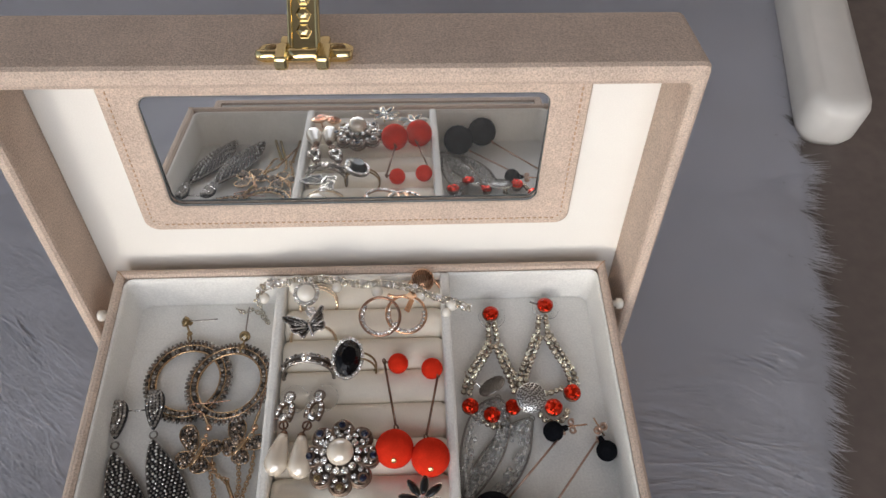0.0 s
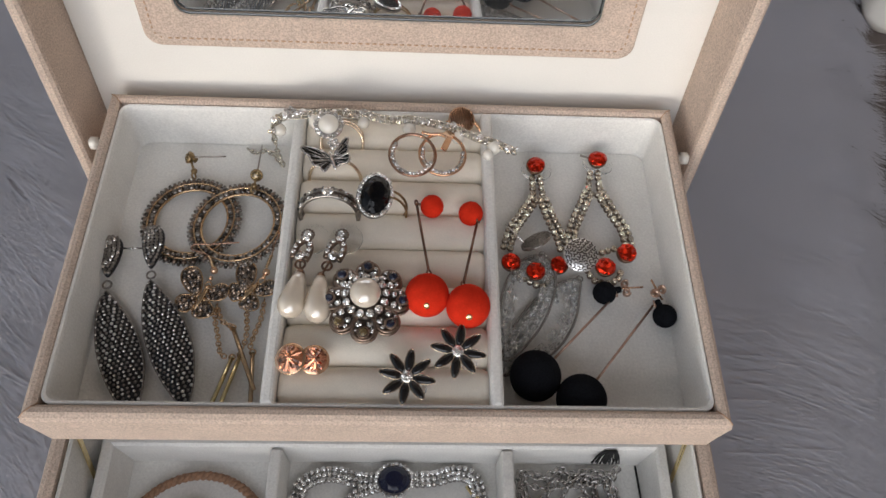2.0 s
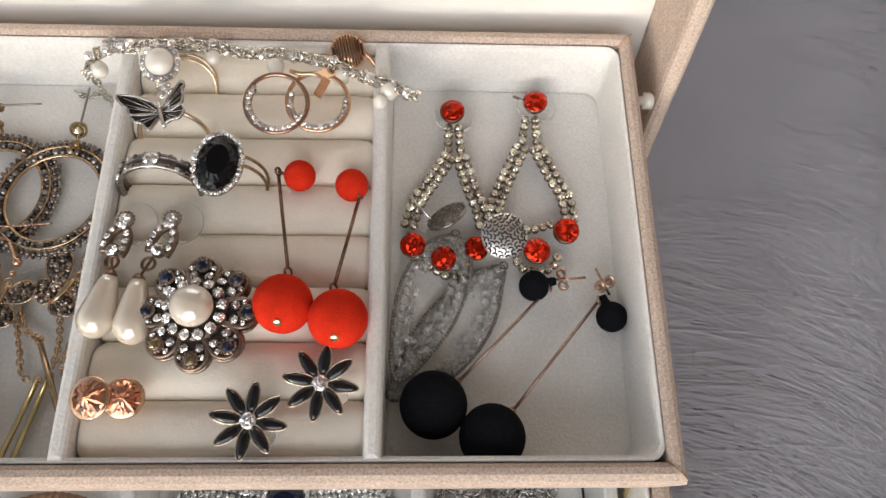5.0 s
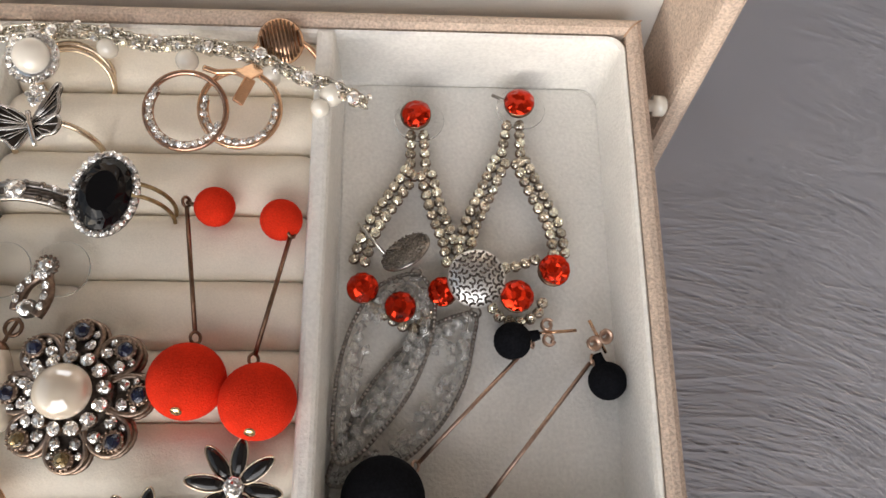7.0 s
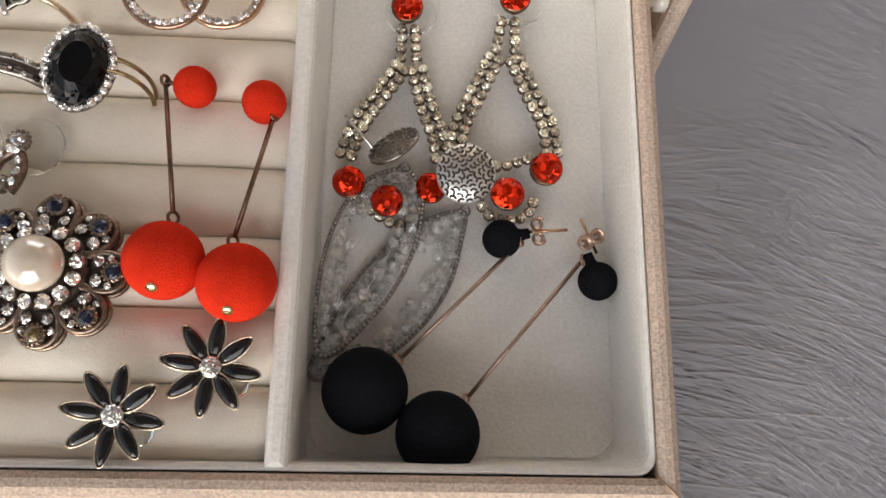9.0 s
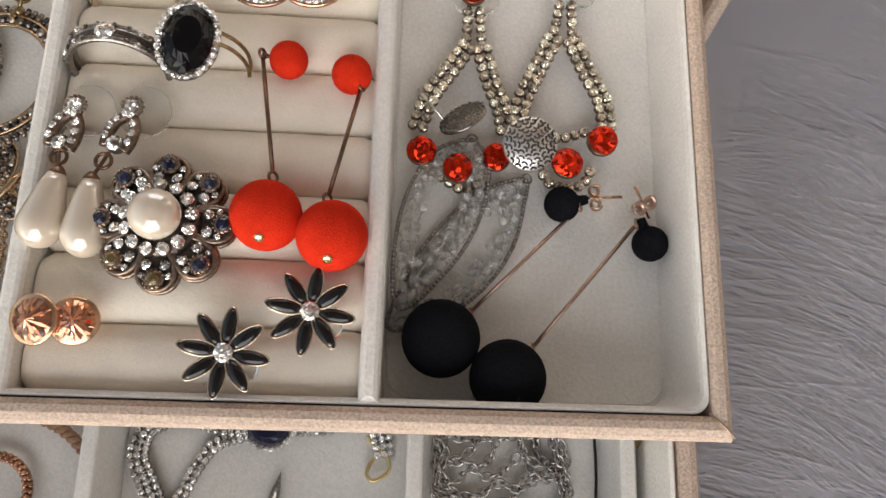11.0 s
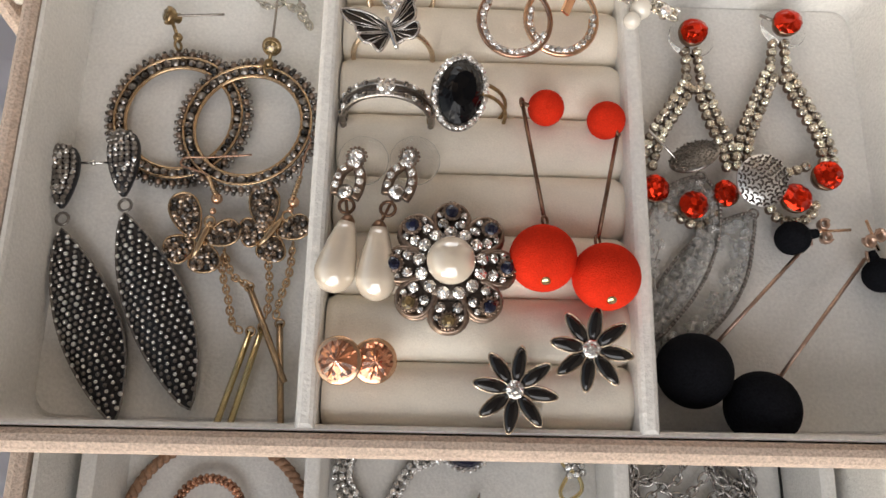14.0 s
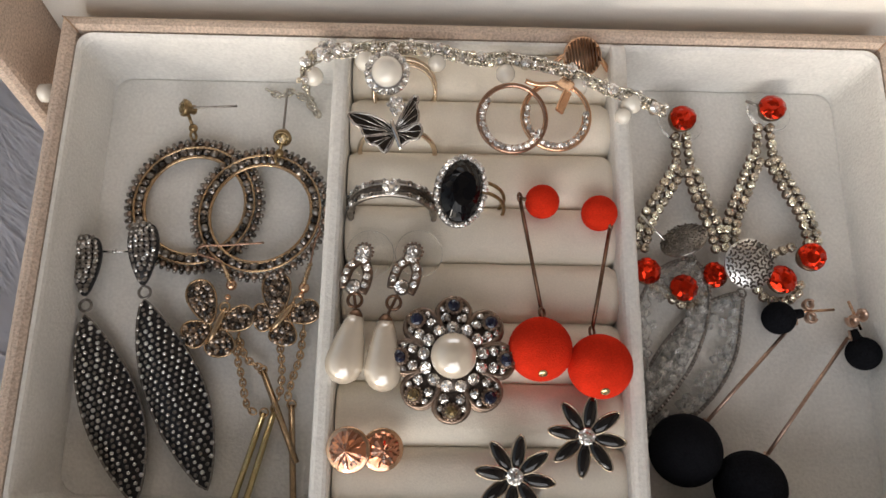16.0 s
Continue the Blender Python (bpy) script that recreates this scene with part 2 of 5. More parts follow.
def smooth_path(pts, steps=6, closed=False):
    """Catmull-Rom through the points."""
    pts = [Vector(p) for p in pts]
    n, out = len(pts), []
    for i in range(n if closed else n - 1):
        a, b, c, d = (pts[(i - 1) % n], pts[i], pts[(i + 1) % n], pts[(i + 2) % n]) if closed else (pts[max(i - 1, 0)], pts[i], pts[i + 1], pts[min(i + 2, n - 1)])
        for k in range(steps):
            t = k / steps
            out.append(0.5 * ((2 * b) + (c - a) * t + (2 * a - 5 * b + 4 * c - d) * t * t + (3 * b - a - 3 * c + d) * t ** 3))
    if not closed:
        out.append(pts[-1])
    return out


def tube(name, pts, r, mat, seg=7, closed=False, taper=None, flat=1.0):
    """A round wire along the points."""
    pts = [Vector(p) for p in pts]
    n = len(pts)
    verts, faces = [], []
    side = None
    for i, p in enumerate(pts):
        d = (pts[(i + 1) % n] - pts[i - 1]) if closed else (pts[min(i + 1, n - 1)] - pts[max(i - 1, 0)])
        d.normalize()
        if side is None:
            side = d.orthogonal().normalized()
            if abs(d.z) < 0.9:
                side = d.cross(Vector((0, 0, 1))).normalized()
        side = (side - d * side.dot(d)).normalized()
        up = side.cross(d)
        rr = r * (taper(i / (n - 1)) if taper else 1)
        for k in range(seg):
            a = 2 * math.pi * k / seg
            verts.append(p + side * (math.cos(a) * rr) + up * (math.sin(a) * rr * flat))
    for i in range(n if closed else n - 1):
        for k in range(seg):
            j, kk = (i + 1) % n, (k + 1) % seg
            faces.append((i * seg + k, i * seg + kk, j * seg + kk, j * seg + k))
    if not closed:
        faces += [tuple(reversed(range(seg))), tuple(range((n - 1) * seg, n * seg))]
    return mesh_of(name, verts, faces, mat, True)


def ring_points(c, r, n=40, tilt=None, a0=0.0, a1=360.0):
    m = tilt or Matrix.Identity(4)
    full = abs(a1 - a0) >= 360
    return [Vector(c) + m @ Vector((r * math.cos(radians(a0 + (a1 - a0) * k / (n if full else n - 1))), r * math.sin(radians(a0 + (a1 - a0) * k / (n if full else n - 1))), 0)) for k in range(n)]


def lathe(name, profile, mat, seg=24, smooth=True):
    """Turned body: (radius, z) pairs from the bottom up, in metres."""
    verts, faces = [], []
    for r, z in profile:
        verts += [(max(r, 1e-6) * math.cos(2 * math.pi * k / seg), max(r, 1e-6) * math.sin(2 * math.pi * k / seg), z) for k in range(seg)]
    for i in range(len(profile) - 1):
        for k in range(seg):
            j = (k + 1) % seg
            faces.append((i * seg + k, i * seg + j, i * seg + seg + j, i * seg + seg + k))
    faces += [tuple(reversed(range(seg))), tuple(range((len(profile) - 1) * seg, len(profile) * seg))]
    return mesh_of(name, verts, faces, mat, smooth)


def ball(name, r, mat, seg=20, rings=12, squash=1.0):
    return lathe(name, [(r * math.sin(math.pi * k / rings), -r * squash * math.cos(math.pi * k / rings)) for k in range(rings + 1)], mat, seg)


def gem(name, mat, seg=8):
    """A cut stone of radius 1 with flat facets; larger ones get a second tier."""
    tiers = [(0.92, -0.25, 0), (1.0, 0.05, 0)] + ([(0.80, 0.24, 0.5), (0.46, 0.40, 0)] if seg > 8 else [(0.42, 0.50, 0.5)])
    v, f = [], []
    for rad, z, turn in tiers:
        for k in range(seg):
            a = 2 * math.pi * (k + turn) / seg
            w = 1 + (0.05 * (-1) ** k if 0.7 < rad < 0.9 else 0)
            v.append((rad * w * math.cos(a), rad * w * math.sin(a), z))
    for i in range(len(tiers) - 1):
        for k in range(seg):
            j = (k + 1) % seg
            a, b, c, d = i * seg + k, i * seg + j, (i + 1) * seg + j, (i + 1) * seg + k
            if i == 0:
                f.append((a, b, c, d))
            elif tiers[i + 1][2]:
                f += [(a, b, d), (b, c, d)]
            else:
                f += [(a, b, c), (a, c, d)]
    f += [tuple(reversed(range(seg))), tuple(range((len(tiers) - 1) * seg, len(tiers) * seg))]
    return mesh_of(name, v, f, mat)


GEMS = {}


def stone(parent, p, r, mat, up=(0, 0, 1), name="rhinestone", seg=8, jitter=0.22, label=""):
    """One set stone of radius r (metres) at p."""
    key = (mat.name, seg)
    if key not in GEMS:
        GEMS[key] = gem("stone", mat, seg)
    u = Vector(up) + Vector((random.uniform(-jitter, jitter), random.uniform(-jitter, jitter), 0))
    return part(name, GEMS[key], parent, place(p, u, random.uniform(0, 6.28), r), label)


BALLS = {}


def bead(parent, p, r, mat, name="bead", up=(0, 0, 1), seg=10, rings=6, label=""):
    key = (mat.name, seg, rings)
    if key not in BALLS:
        BALLS[key] = ball("bead", 1.0, mat, seg, rings)
    return part(name, BALLS[key], parent, place(p, up, random.uniform(0, 6.28), r), label)


# ---- ground ----
floor = new("floor", slab("floor", -30, 30, -30, 30, -0.05, 0.0, FLOOR, 0))
tagged(floor, "dark brown tiled floor beyond the fur rug", "floor", kind="structure")

# Unseen walls, added to block sky light from the right and the back.
wall_east = new("wall_east", slab("wall_east", 1.15, 1.27, -1.6, 1.5, 0.0, 2.4, WALLPAINT, 0))
tagged(wall_east, "unseen plain beige wall added to block sky light beyond the rug", "wall", kind="structure")
wall_north = new("wall_north", slab("wall_north", -1.2, 1.147, 1.35, 1.47, 0.0, 2.4, WALLPAINT, 0))
tagged(wall_north, "unseen plain beige wall added to block sky light beyond the rug", "wall", kind="structure")


def opened_wall(name, y0, y1, x0, x1, z1, hx0, hx1, hz0, hz1, mat):
    """A wall across the room with one rectangular opening through it."""
    bm = bmesh.new()
    for a, b, c, d in ((x0, hx0, 0.0, z1), (hx1, x1, 0.0, z1), (hx0, hx1, 0.0, hz0), (hx0, hx1, hz1, z1)):
        bmesh.ops.create_cube(bm, size=1, matrix=Matrix.LocRotScale(((a + b) / 2, (y0 + y1) / 2, (c + d) / 2), None, (b - a, y1 - y0, d - c)))
    return from_bm(name, bm, mat)


# Unseen front wall, added to narrow the daylight to its opening.
wall_south = new("wall_south", opened_wall("wall_south", -1.6, -1.48, -1.4, 1.147, 2.4, -1.25, 0.77, 0.10, 1.97, WALLPAINT))
tagged(wall_south, "unseen beige wall added to shape the daylight, with a wide window opening", "wall", kind="structure")
# Unseen ceiling, added to keep the sky light from overhead down.
ceiling = new("ceiling", slab("ceiling", -1.4, 1.27, -1.6, 1.5, 2.403, 2.5, CEILINGPAINT, 0))
tagged(ceiling, "unseen plain ceiling added to hold back overhead sky light", "ceiling", kind="structure")


def fur_rug():
    """A rug of long lying hair: a backing with many thin tapered locks on it."""
    rug = thing("fur_rug", (0, 0.2, 0), "white long-haired faux fur rug under the jewellery box", "rug")
    x0, x1, y0, y1 = -0.60, 0.325, -0.55, 0.80
    nx, ny = 150, 220

    def side(y):
        return np.maximum(0.2, 0.262 + (y - 0.127) * 0.235)  # the rug lies a little askew

    def wave(x, y):
        u, v = 0.91 * x - 0.41 * y, 0.41 * x + 0.91 * y
        return 0.0006 * np.sin(v * 62 + 2.2 * np.sin(u * 13) + 0.9 * np.sin(u * 31)) * (0.6 + 0.4 * np.sin(u * 24 + v * 11)) + 0.0003 * np.sin(v * 141 + 3.1 * np.sin(u * 17 + 1))

    verts, faces = [], []
    for i in range(nx + 1):
        for k in range(ny + 1):
            y = y0 + (y1 - y0) * k / ny
            x = x0 + (float(side(y)) - x0) * i / nx
            verts.append((x, y, 0.0119 + float(wave(x, y)) - (0.011 if i == nx else 0.004 if i == nx - 1 else 0)))
    for i in range(nx):
        for k in range(ny):
            a = i * (ny + 1) + k
            faces.append((a, a + ny + 1, a + ny + 2, a + 1))
    part("hide", mesh_of("hide", verts, faces, FUR, True), rug)
    part("backing", slab("backing", x0, 0.19, y0, y1, 0.001, 0.006, FUR, 0.002), rug)
    rng = np.random.default_rng(5)
    n = 420000
    px, py = rng.uniform(x0, 0.45, n), rng.uniform(y0, y1, n)
    near = (px > -0.34) & (py > -0.12) & (py < 0.62) | (rng.random(n) < 0.35)
    near &= px < side(py) + 0.004
    px, py = px[near], py[near]
    # locks: hairs gather on the nearest clump centre
    cell = 0.022
    cx, cy = np.round(px / cell) * cell, np.round(py / cell) * cell
    h = np.sin(cx * 9171.3 + cy * 5317.7) * 43758.5
    h1 = h - np.floor(h)
    h = np.sin(cx * 3171.3 + cy * 8317.7) * 23758.5
    h2 = h - np.floor(h)
    ang = -0.42 + 0.5 * np.sin(cx * 11 + 1.3) * np.cos(cy * 9 - 0.5) + 0.3 * (h1 - 0.5) + rng.normal(0, 0.16, len(px))
    edge = np.clip((px - side(py) + 0.035) / 0.035, 0, 1)
    ang = ang * (1 - edge) + edge * (-0.30 + 0.8 * (h2 - 0.5) + rng.normal(0, 0.2, len(px)))
    length = 0.038 + 0.030 * h2 + rng.uniform(-0.008, 0.01, len(px))
    lift = 0.0012 + 0.0006 * h1 + rng.uniform(-0.0006, 0.0006, len(px))
    length *= 1 - 0.62 * edge
    lift = np.where(rng.random(len(px)) < 0.06, lift * 1.4, lift)  # a few stray locks stand higher
    gx, gy = (cx + cell * (h1 - 0.5) - px) * 0.45, (cy + cell * (h2 - 0.5) - py) * 0.45
    dx, dy = np.cos(ang), np.sin(ang)
    wid = rng.uniform(0.00025, 0.0005, len(px))
    verts = np.zeros((len(px), 7, 3), np.float32)
    for k, (s, u, w) in enumerate(((0, 0, 1), (0.35, 0.8, 1), (0.72, 1.0, 0.7), (1.0, 0.72, 0))):
        mx, my = px + dx * length * s + gx * s, py + dy * length * s + gy * s
        mz = 0.0115 + wave(mx, my) + lift * u - 0.5 * np.clip(mx - side(my), 0, 0.02)
        if k < 3:
            for j, sg in ((0, -1), (1, 1)):
                verts[:, 2 * k + j] = np.stack((mx - dy * wid * w * sg, my + dx * wid * w * sg, mz), 1)
        else:
            verts[:, 6] = np.stack((mx, my, mz), 1)
    inside = (np.abs(verts[:, 6, 0]) < 0.131) & (verts[:, 6, 1] > -0.11) & (verts[:, 6, 1] < 0.155) | (np.abs(px) < 0.131) & (py > -0.11) & (py < 0.155)
    verts = verts[~inside]
    m = len(verts)
    base = (np.arange(m) * 7)[:, None]
    quads = np.concatenate([base + np.array([[1, 0, 2, 3]]), base + np.array([[3, 2, 4, 5]])]).tolist()
    tris = (base + np.array([[5, 4, 6]])).tolist()
    me = bpy.data.meshes.new("fur")
    me.from_pydata(verts.reshape(-1, 3), [], quads + tris)
    me.materials.append(FUR)
    me.polygons.foreach_set("use_smooth", [True] * len(me.polygons))
    me.update()
    own = np.zeros(len(me.vertices) * 3, np.float32)
    me.vertex_normals.foreach_get("vector", own)
    own = own.reshape(-1, 3)
    own *= np.sign(own[:, 2:3] + 1e-6)
    soft = own * 0.12 + np.array([[0, 0, 0.85]])
    me.normals_split_custom_set_from_vertices(soft / np.linalg.norm(soft, axis=1, keepdims=True))
    hair = part("fur", me, rug, None, "long white lying hair")
    hair["kind"] = "stuff"


fur_rug()


def white_bar():
    leg = thing("furniture_leg", (0.34, 0.33, 0.0), "white painted furniture leg with rounded end on the floor", "furniture leg")
    m = Matrix.Translation((0.346, 0.330, 0.030)) @ Matrix.Rotation(radians(-11), 4, "Z")
    part("leg", shell("leg", [(-0.019, 0.019, -0.014, 0.6, -0.029, 0.014), (-0.0235, 0.0235, -0.019, 0.6, -0.020, 0.020), (-0.0235, 0.0235, -0.019, 0.6, 0.004, 0.020), (-0.021, 0.021, -0.016, 0.6, 0.010, 0.017), (-0.0145, 0.0145, -0.009, 0.59, 0.013, 0.012)], WHITEPAINT, 0.02, 8, smooth=True), leg, m)


white_bar()

# ---- the jewellery box ----
box = thing("jewellery_box", (0, 0.02, 0), "beige suede jewellery box with its mirrored lid open and tray raised", "jewellery box")

# base
bx, by0, by1 = 0.127, -0.105, 0.152
base = part("base", shell("base", [(-bx, bx, by0, by1, 0.004), (-bx, bx, by0, by1, 0.0775), (-bx + 0.0012, bx - 0.0012, by0 + 0.0012, by1 - 0.0012, 0.0795), (-bx + 0.003, bx - 0.003, by0 + 0.003, by1 - 0.003, 0.080), (-bx + 0.006, bx - 0.006, by0 + 0.006, by1 - 0.006, 0.0795), (-bx + 0.0065, bx - 0.0065, by0 + 0.0065, by1 - 0.0065, 0.030)], SUEDE), box)
part("base_lining", shell("base_lining", [(-0.1202, 0.1202, by0 + 0.0067, by1 - 0.0067, 0.0305), (-0.1202, 0.1202, by0 + 0.0067, by1 - 0.0067, 0.0780), (-0.1196, 0.1196, by0 + 0.0073, by1 - 0.0073, 0.0786), (-0.1188, 0.1188, by0 + 0.008, by1 - 0.008, 0.0778), (-0.1184, 0.1184, by0 + 0.0085, by1 - 0.0085, 0.0312)], LINER, cap_first=False), base)

# lower tray
ly0, ly1 = -0.094, 0.013
low = part("lower_tray", shell("lower_tray", [(-0.1155, 0.1155, ly0, ly1, 0.032), (-0.1155, 0.1155, ly0, ly1, 0.0590), (-0.1148, 0.1148, ly0 + 0.0007, ly1 - 0.0007, 0.060), (-0.1120, 0.1120, ly0 + 0.0035, ly1 - 0.0035, 0.060), (-0.1108, 0.1108, ly0 + 0.0047, ly1 - 0.0047, 0.0590), (-0.1105, 0.1105, ly0 + 0.005, ly1 - 0.005, 0.034)], LINER), box, None, "white velvet-lined lower compartment tray")
for dx in (-0.0455, 0.0490):
    part("divider", slab("divider", dx - 0.0024, dx + 0.0024, ly0 + 0.005, ly1 - 0.005, 0.034, 0.0595, LINER, 0.0009), low)

# raised top tray: suede frame with mitred corners
tx, ty = 0.114, 0.132
tray = part("top_tray", shell("top_tray", [(-tx, tx, 0, ty, 0.102), (-tx - 0.0003, tx + 0.0003, -0.0004, ty + 0.0004, 0.1035), (-tx - 0.0004, tx + 0.0004, -0.0012, ty + 0.0004, 0.1270), (-tx + 0.0002, tx - 0.0002, -0.0004, ty - 0.0002, 0.1290), (-tx + 0.0016, tx - 0.0016, 0.0012, ty - 0.0016, 0.1301), (-tx + 0.0030, tx - 0.0030, 0.0028, ty - 0.003, 0.1300), (-tx + 0.0042, tx - 0.0042, 0.0040, ty - 0.0042, 0.1288), (-tx + 0.0044, tx - 0.0044, 0.0043, ty - 0.0044, 0.1045)], SUEDE), box, None, "raised beige suede tray with white lining")
for sx in (-1, 1):
    for ya, yb in ((-0.0004, 0.0046), (ty - 0.0002, ty - 0.0048)):
        part("mitre_seam", tube("mitre_seam", [(sx * (tx + 0.0001), ya, 0.1290), (sx * (tx - 0.0014), ya + (yb - ya) * 0.3, 0.1302), (sx * (tx - 0.0030), ya + (yb - ya) * 0.62, 0.1301), (sx * (tx - 0.0046), yb, 0.1286)], 0.00022, THREAD, 5), tray, None, "folded suede seam")
ix, iy0, iy1 = 0.1097, 0.0044, 0.1276
part("tray_lining", shell("tray_lining", [(-ix, ix, iy0, iy1, 0.1050, 0.004), (-ix, ix, iy0, iy1, 0.1282, 0.004), (-ix + 0.0005, ix - 0.0005, iy0 + 0.0005, iy1 - 0.0005, 0.1289, 0.004), (-ix + 0.0012, ix - 0.0012, iy0 + 0.0012, iy1 - 0.0012, 0.1284, 0.004), (-ix + 0.0015, ix - 0.0015, iy0 + 0.0015, iy1 - 0.0015, 0.1270, 0.004), (-ix + 0.0016, ix - 0.0016, iy0 + 0.0016, iy1 - 0.0016, 0.1070, 0.004), (-ix + 0.0020, ix - 0.0020, iy0 + 0.0020, iy1 - 0.0020, 0.1058, 0.004)], LINER, 0.004, 6, cap_first=False), tray, None, "white velvet lining")
for x0, x1 in ((-0.1080, -0.0407), (0.0402, 0.1080)):
    part("floor_card", shell("floor_card", [(x0, x1, 0.0068, 0.1254, 0.1056, 0.006), (x0, x1, 0.0068, 0.1254, 0.1060, 0.006), (x0 + 0.0003, x1 - 0.0003, 0.0071, 0.1251, 0.1063, 0.006)], LINER, 0.006, 6), tray)
for xa, xb, xc, xd in ((-0.0400, -0.0356, -0.0405, -0.0350), (0.0350, 0.0394, 0.0345, 0.0400)):
    part("divider", shell("divider", [(xc, xd, iy0 + 0.0006, iy1 - 0.0006, 0.1052), (xa, xb, iy0 + 0.0006, iy1 - 0.0006, 0.1085), (xa, xb, iy0 + 0.0004, iy1 - 0.0006, 0.1283), (xa + 0.0005, xb - 0.0005, iy0 + 0.0008, iy1 - 0.001, 0.1293), (xa + 0.0013, xb - 0.0013, iy0 + 0.0016, iy1 - 0.0018, 0.1297)], LINER), tray)


def ring_roll(y, r):
    """A padded cushion lying across the compartment, with rounded ends."""
    verts, faces, n, k = [], [], 22, 24
    for i in range(n + 1):
        u = -1 + 2 * i / n
        x = 0.0352 * math.copysign(abs(u) ** 0.6, u)
        s = (1 - abs(u) ** 24 * 0.12)
        for j in range(k):
            a = 2 * math.pi * j / k
            ca, sa = math.cos(a), math.sin(a)
            wob = 1 + 0.012 * math.sin(x * 310 + y * 900) * sa
            verts.append((x, y + r * s * math.copysign(abs(ca) ** 0.8, ca) * wob, 0.1165 + 0.0095 * s * math.copysign(abs(sa) ** 0.7, sa) * wob))
    for i in range(n):
        for j in range(k):
            jj = (j + 1) % k
            faces.append((i * k + j, i * k + jj, (i + 1) * k + jj, (i + 1) * k + j))
    faces += [tuple(range(k)), tuple(reversed(range(n * k, n * k + k)))]
    part("ring_roll", mesh_of("ring_roll", verts, faces, ROLL, True), tray, None, "cream velvet ring cushion")


for k in range(8):
    ring_roll(0.0127 + 0.01535 * k, 0.0083)
for sx in (-1, 1):
    part("hinge_pin", lathe("hinge_pin", [(0.0015, 0), (0.0015, 0.003), (0.0026, 0.003), (0.0026, 0.0056), (0.0020, 0.0062)], IVORY, 16), tray, place((sx * 0.1142, 0.112, 0.1225), (sx, 0, 0)), "small white plastic hinge pin")
    part("swing_arm", slab("swing_arm", -0.0004, 0.0004, -0.0012, 0.0012, -0.032, 0.032, GOLD, 0.0003), box, Matrix.Translation((sx * 0.1172, 0.010, 0.084)) @ Matrix.Rotation(radians(-24), 4, "X"), "thin gold metal swing arm")
    part("swing_arm", slab("swing_arm", -0.0004, 0.0004, -0.0012, 0.0012, -0.032, 0.032, GOLD, 0.0003), box, Matrix.Translation((sx * 0.1172, 0.092, 0.084)) @ Matrix.Rotation(radians(-24), 4, "X"), "thin gold metal swing arm")

# open lid, leaning back; local x across, y up the lid, z out of its lining
LID = Matrix(((1, 0, 0, 0), (0, 0.177, -0.984, 0.139), (0, 0.984, 0.177, 0.123), (0, 0, 0, 1)))
lx, lv0, lv1 = 0.1268, -0.040, 0.1222
lid = part("lid", shell("lid", [(-lx - 0.0018, lx, lv0, lv1, -0.0100), (-lx - 0.0018 - 0.0003, lx + 0.0003, lv0, lv1, -0.0090), (-lx - 0.0018 - 0.0004, lx + 0.0004, lv0, lv1, 0.0242), (-lx - 0.0018 + 0.0003, lx - 0.0003, lv0, lv1 - 0.0006, 0.0262), (-lx - 0.0018 + 0.0016, lx - 0.0016, lv0 + 0.001, lv1 - 0.0024, 0.0272), (-lx - 0.0018 + 0.0036, lx - 0.0036, lv0 + 0.002, lv1 - 0.0055, 0.0272), (-lx - 0.0018 + 0.0048, lx - 0.0048, lv0 + 0.003, lv1 - 0.0074, 0.0262), (-lx - 0.0018 + 0.0052, lx - 0.0052, lv0 + 0.003, lv1 - 0.0078, 0.0247), (-lx - 0.0018 + 0.0052, lx - 0.0052, lv0 + 0.003, lv1 - 0.0078, -0.0010)], SUEDE, 0.0028, 4), box, LID, "open beige suede lid")
part("lid_lining", slab("lid_lining", -0.1232, 0.1214, lv0 + 0.0032, lv1 - 0.008, -0.001, 0.0, PANEL, 0.0002), lid, LID, "cream leatherette lining")


PANE_LEAN = 1.8  # the glass sits a little askew in its frame


def framed_plate(name, o, h, z0, z1, ro, rh, mat, round_edge=0.0006):
    """A flat plate with rounded corners and a rounded opening."""
    seg = 6
    loops = []
    for rect, r, z, d in ((o, ro, z0, 0), (o, ro, z1 - round_edge, 0), (o, ro, z1, round_edge), (h, rh, z1, -round_edge), (h, rh, z1 - round_edge, 0), (h, rh, z0, 0)):
        loops.append([(x, y, z) for x, y in rounded_rect(rect[0] + d, rect[1] - d, rect[2] + d, rect[3] - d, r, seg)])
    n = len(loops[0])
    verts = [v for lp in loops for v in lp]
    faces = []
    for k in range(len(loops) - 1):
        for i in range(n):
            j = (i + 1) % n
            faces.append((k * n + i, k * n + j, k * n + n + j, k * n + n + i))
    return mesh_of(name, verts, faces, mat)


part("mirror_frame", framed_plate("mirror_frame", (-0.0960, 0.0936, 0.0245, 0.1075), (-0.0818, 0.0780, 0.0384, 0.0952), 0.0002, 0.0024, 0.006, 0.005, SUEDE), lid, LID, "stitched beige suede mirror frame")
part("mirror", shell("mirror", [(-0.0835, 0.0797, 0.0368, 0.0968, 0.0003, 0.005), (-0.0835, 0.0797, 0.0368, 0.0968, 0.0009, 0.005)], MIRROR, 0.005, 6), lid, LID @ Matrix.Translation((0, 0.0668, 0)) @ Matrix.Rotation(radians(PANE_LEAN), 4, "X") @ Matrix.Translation((0, -0.0668, 0)), "rectangular mirror with rounded corners")
part("mirror_edge", framed_plate("mirror_edge", (-0.0817, 0.0779, 0.0385, 0.0951), (-0.0812, 0.0774, 0.0390, 0.0946), 0.0010, 0.0018, 0.005, 0.0045, MIRROREDGE, 0.0001), lid, LID, "dark edge round the mirror")


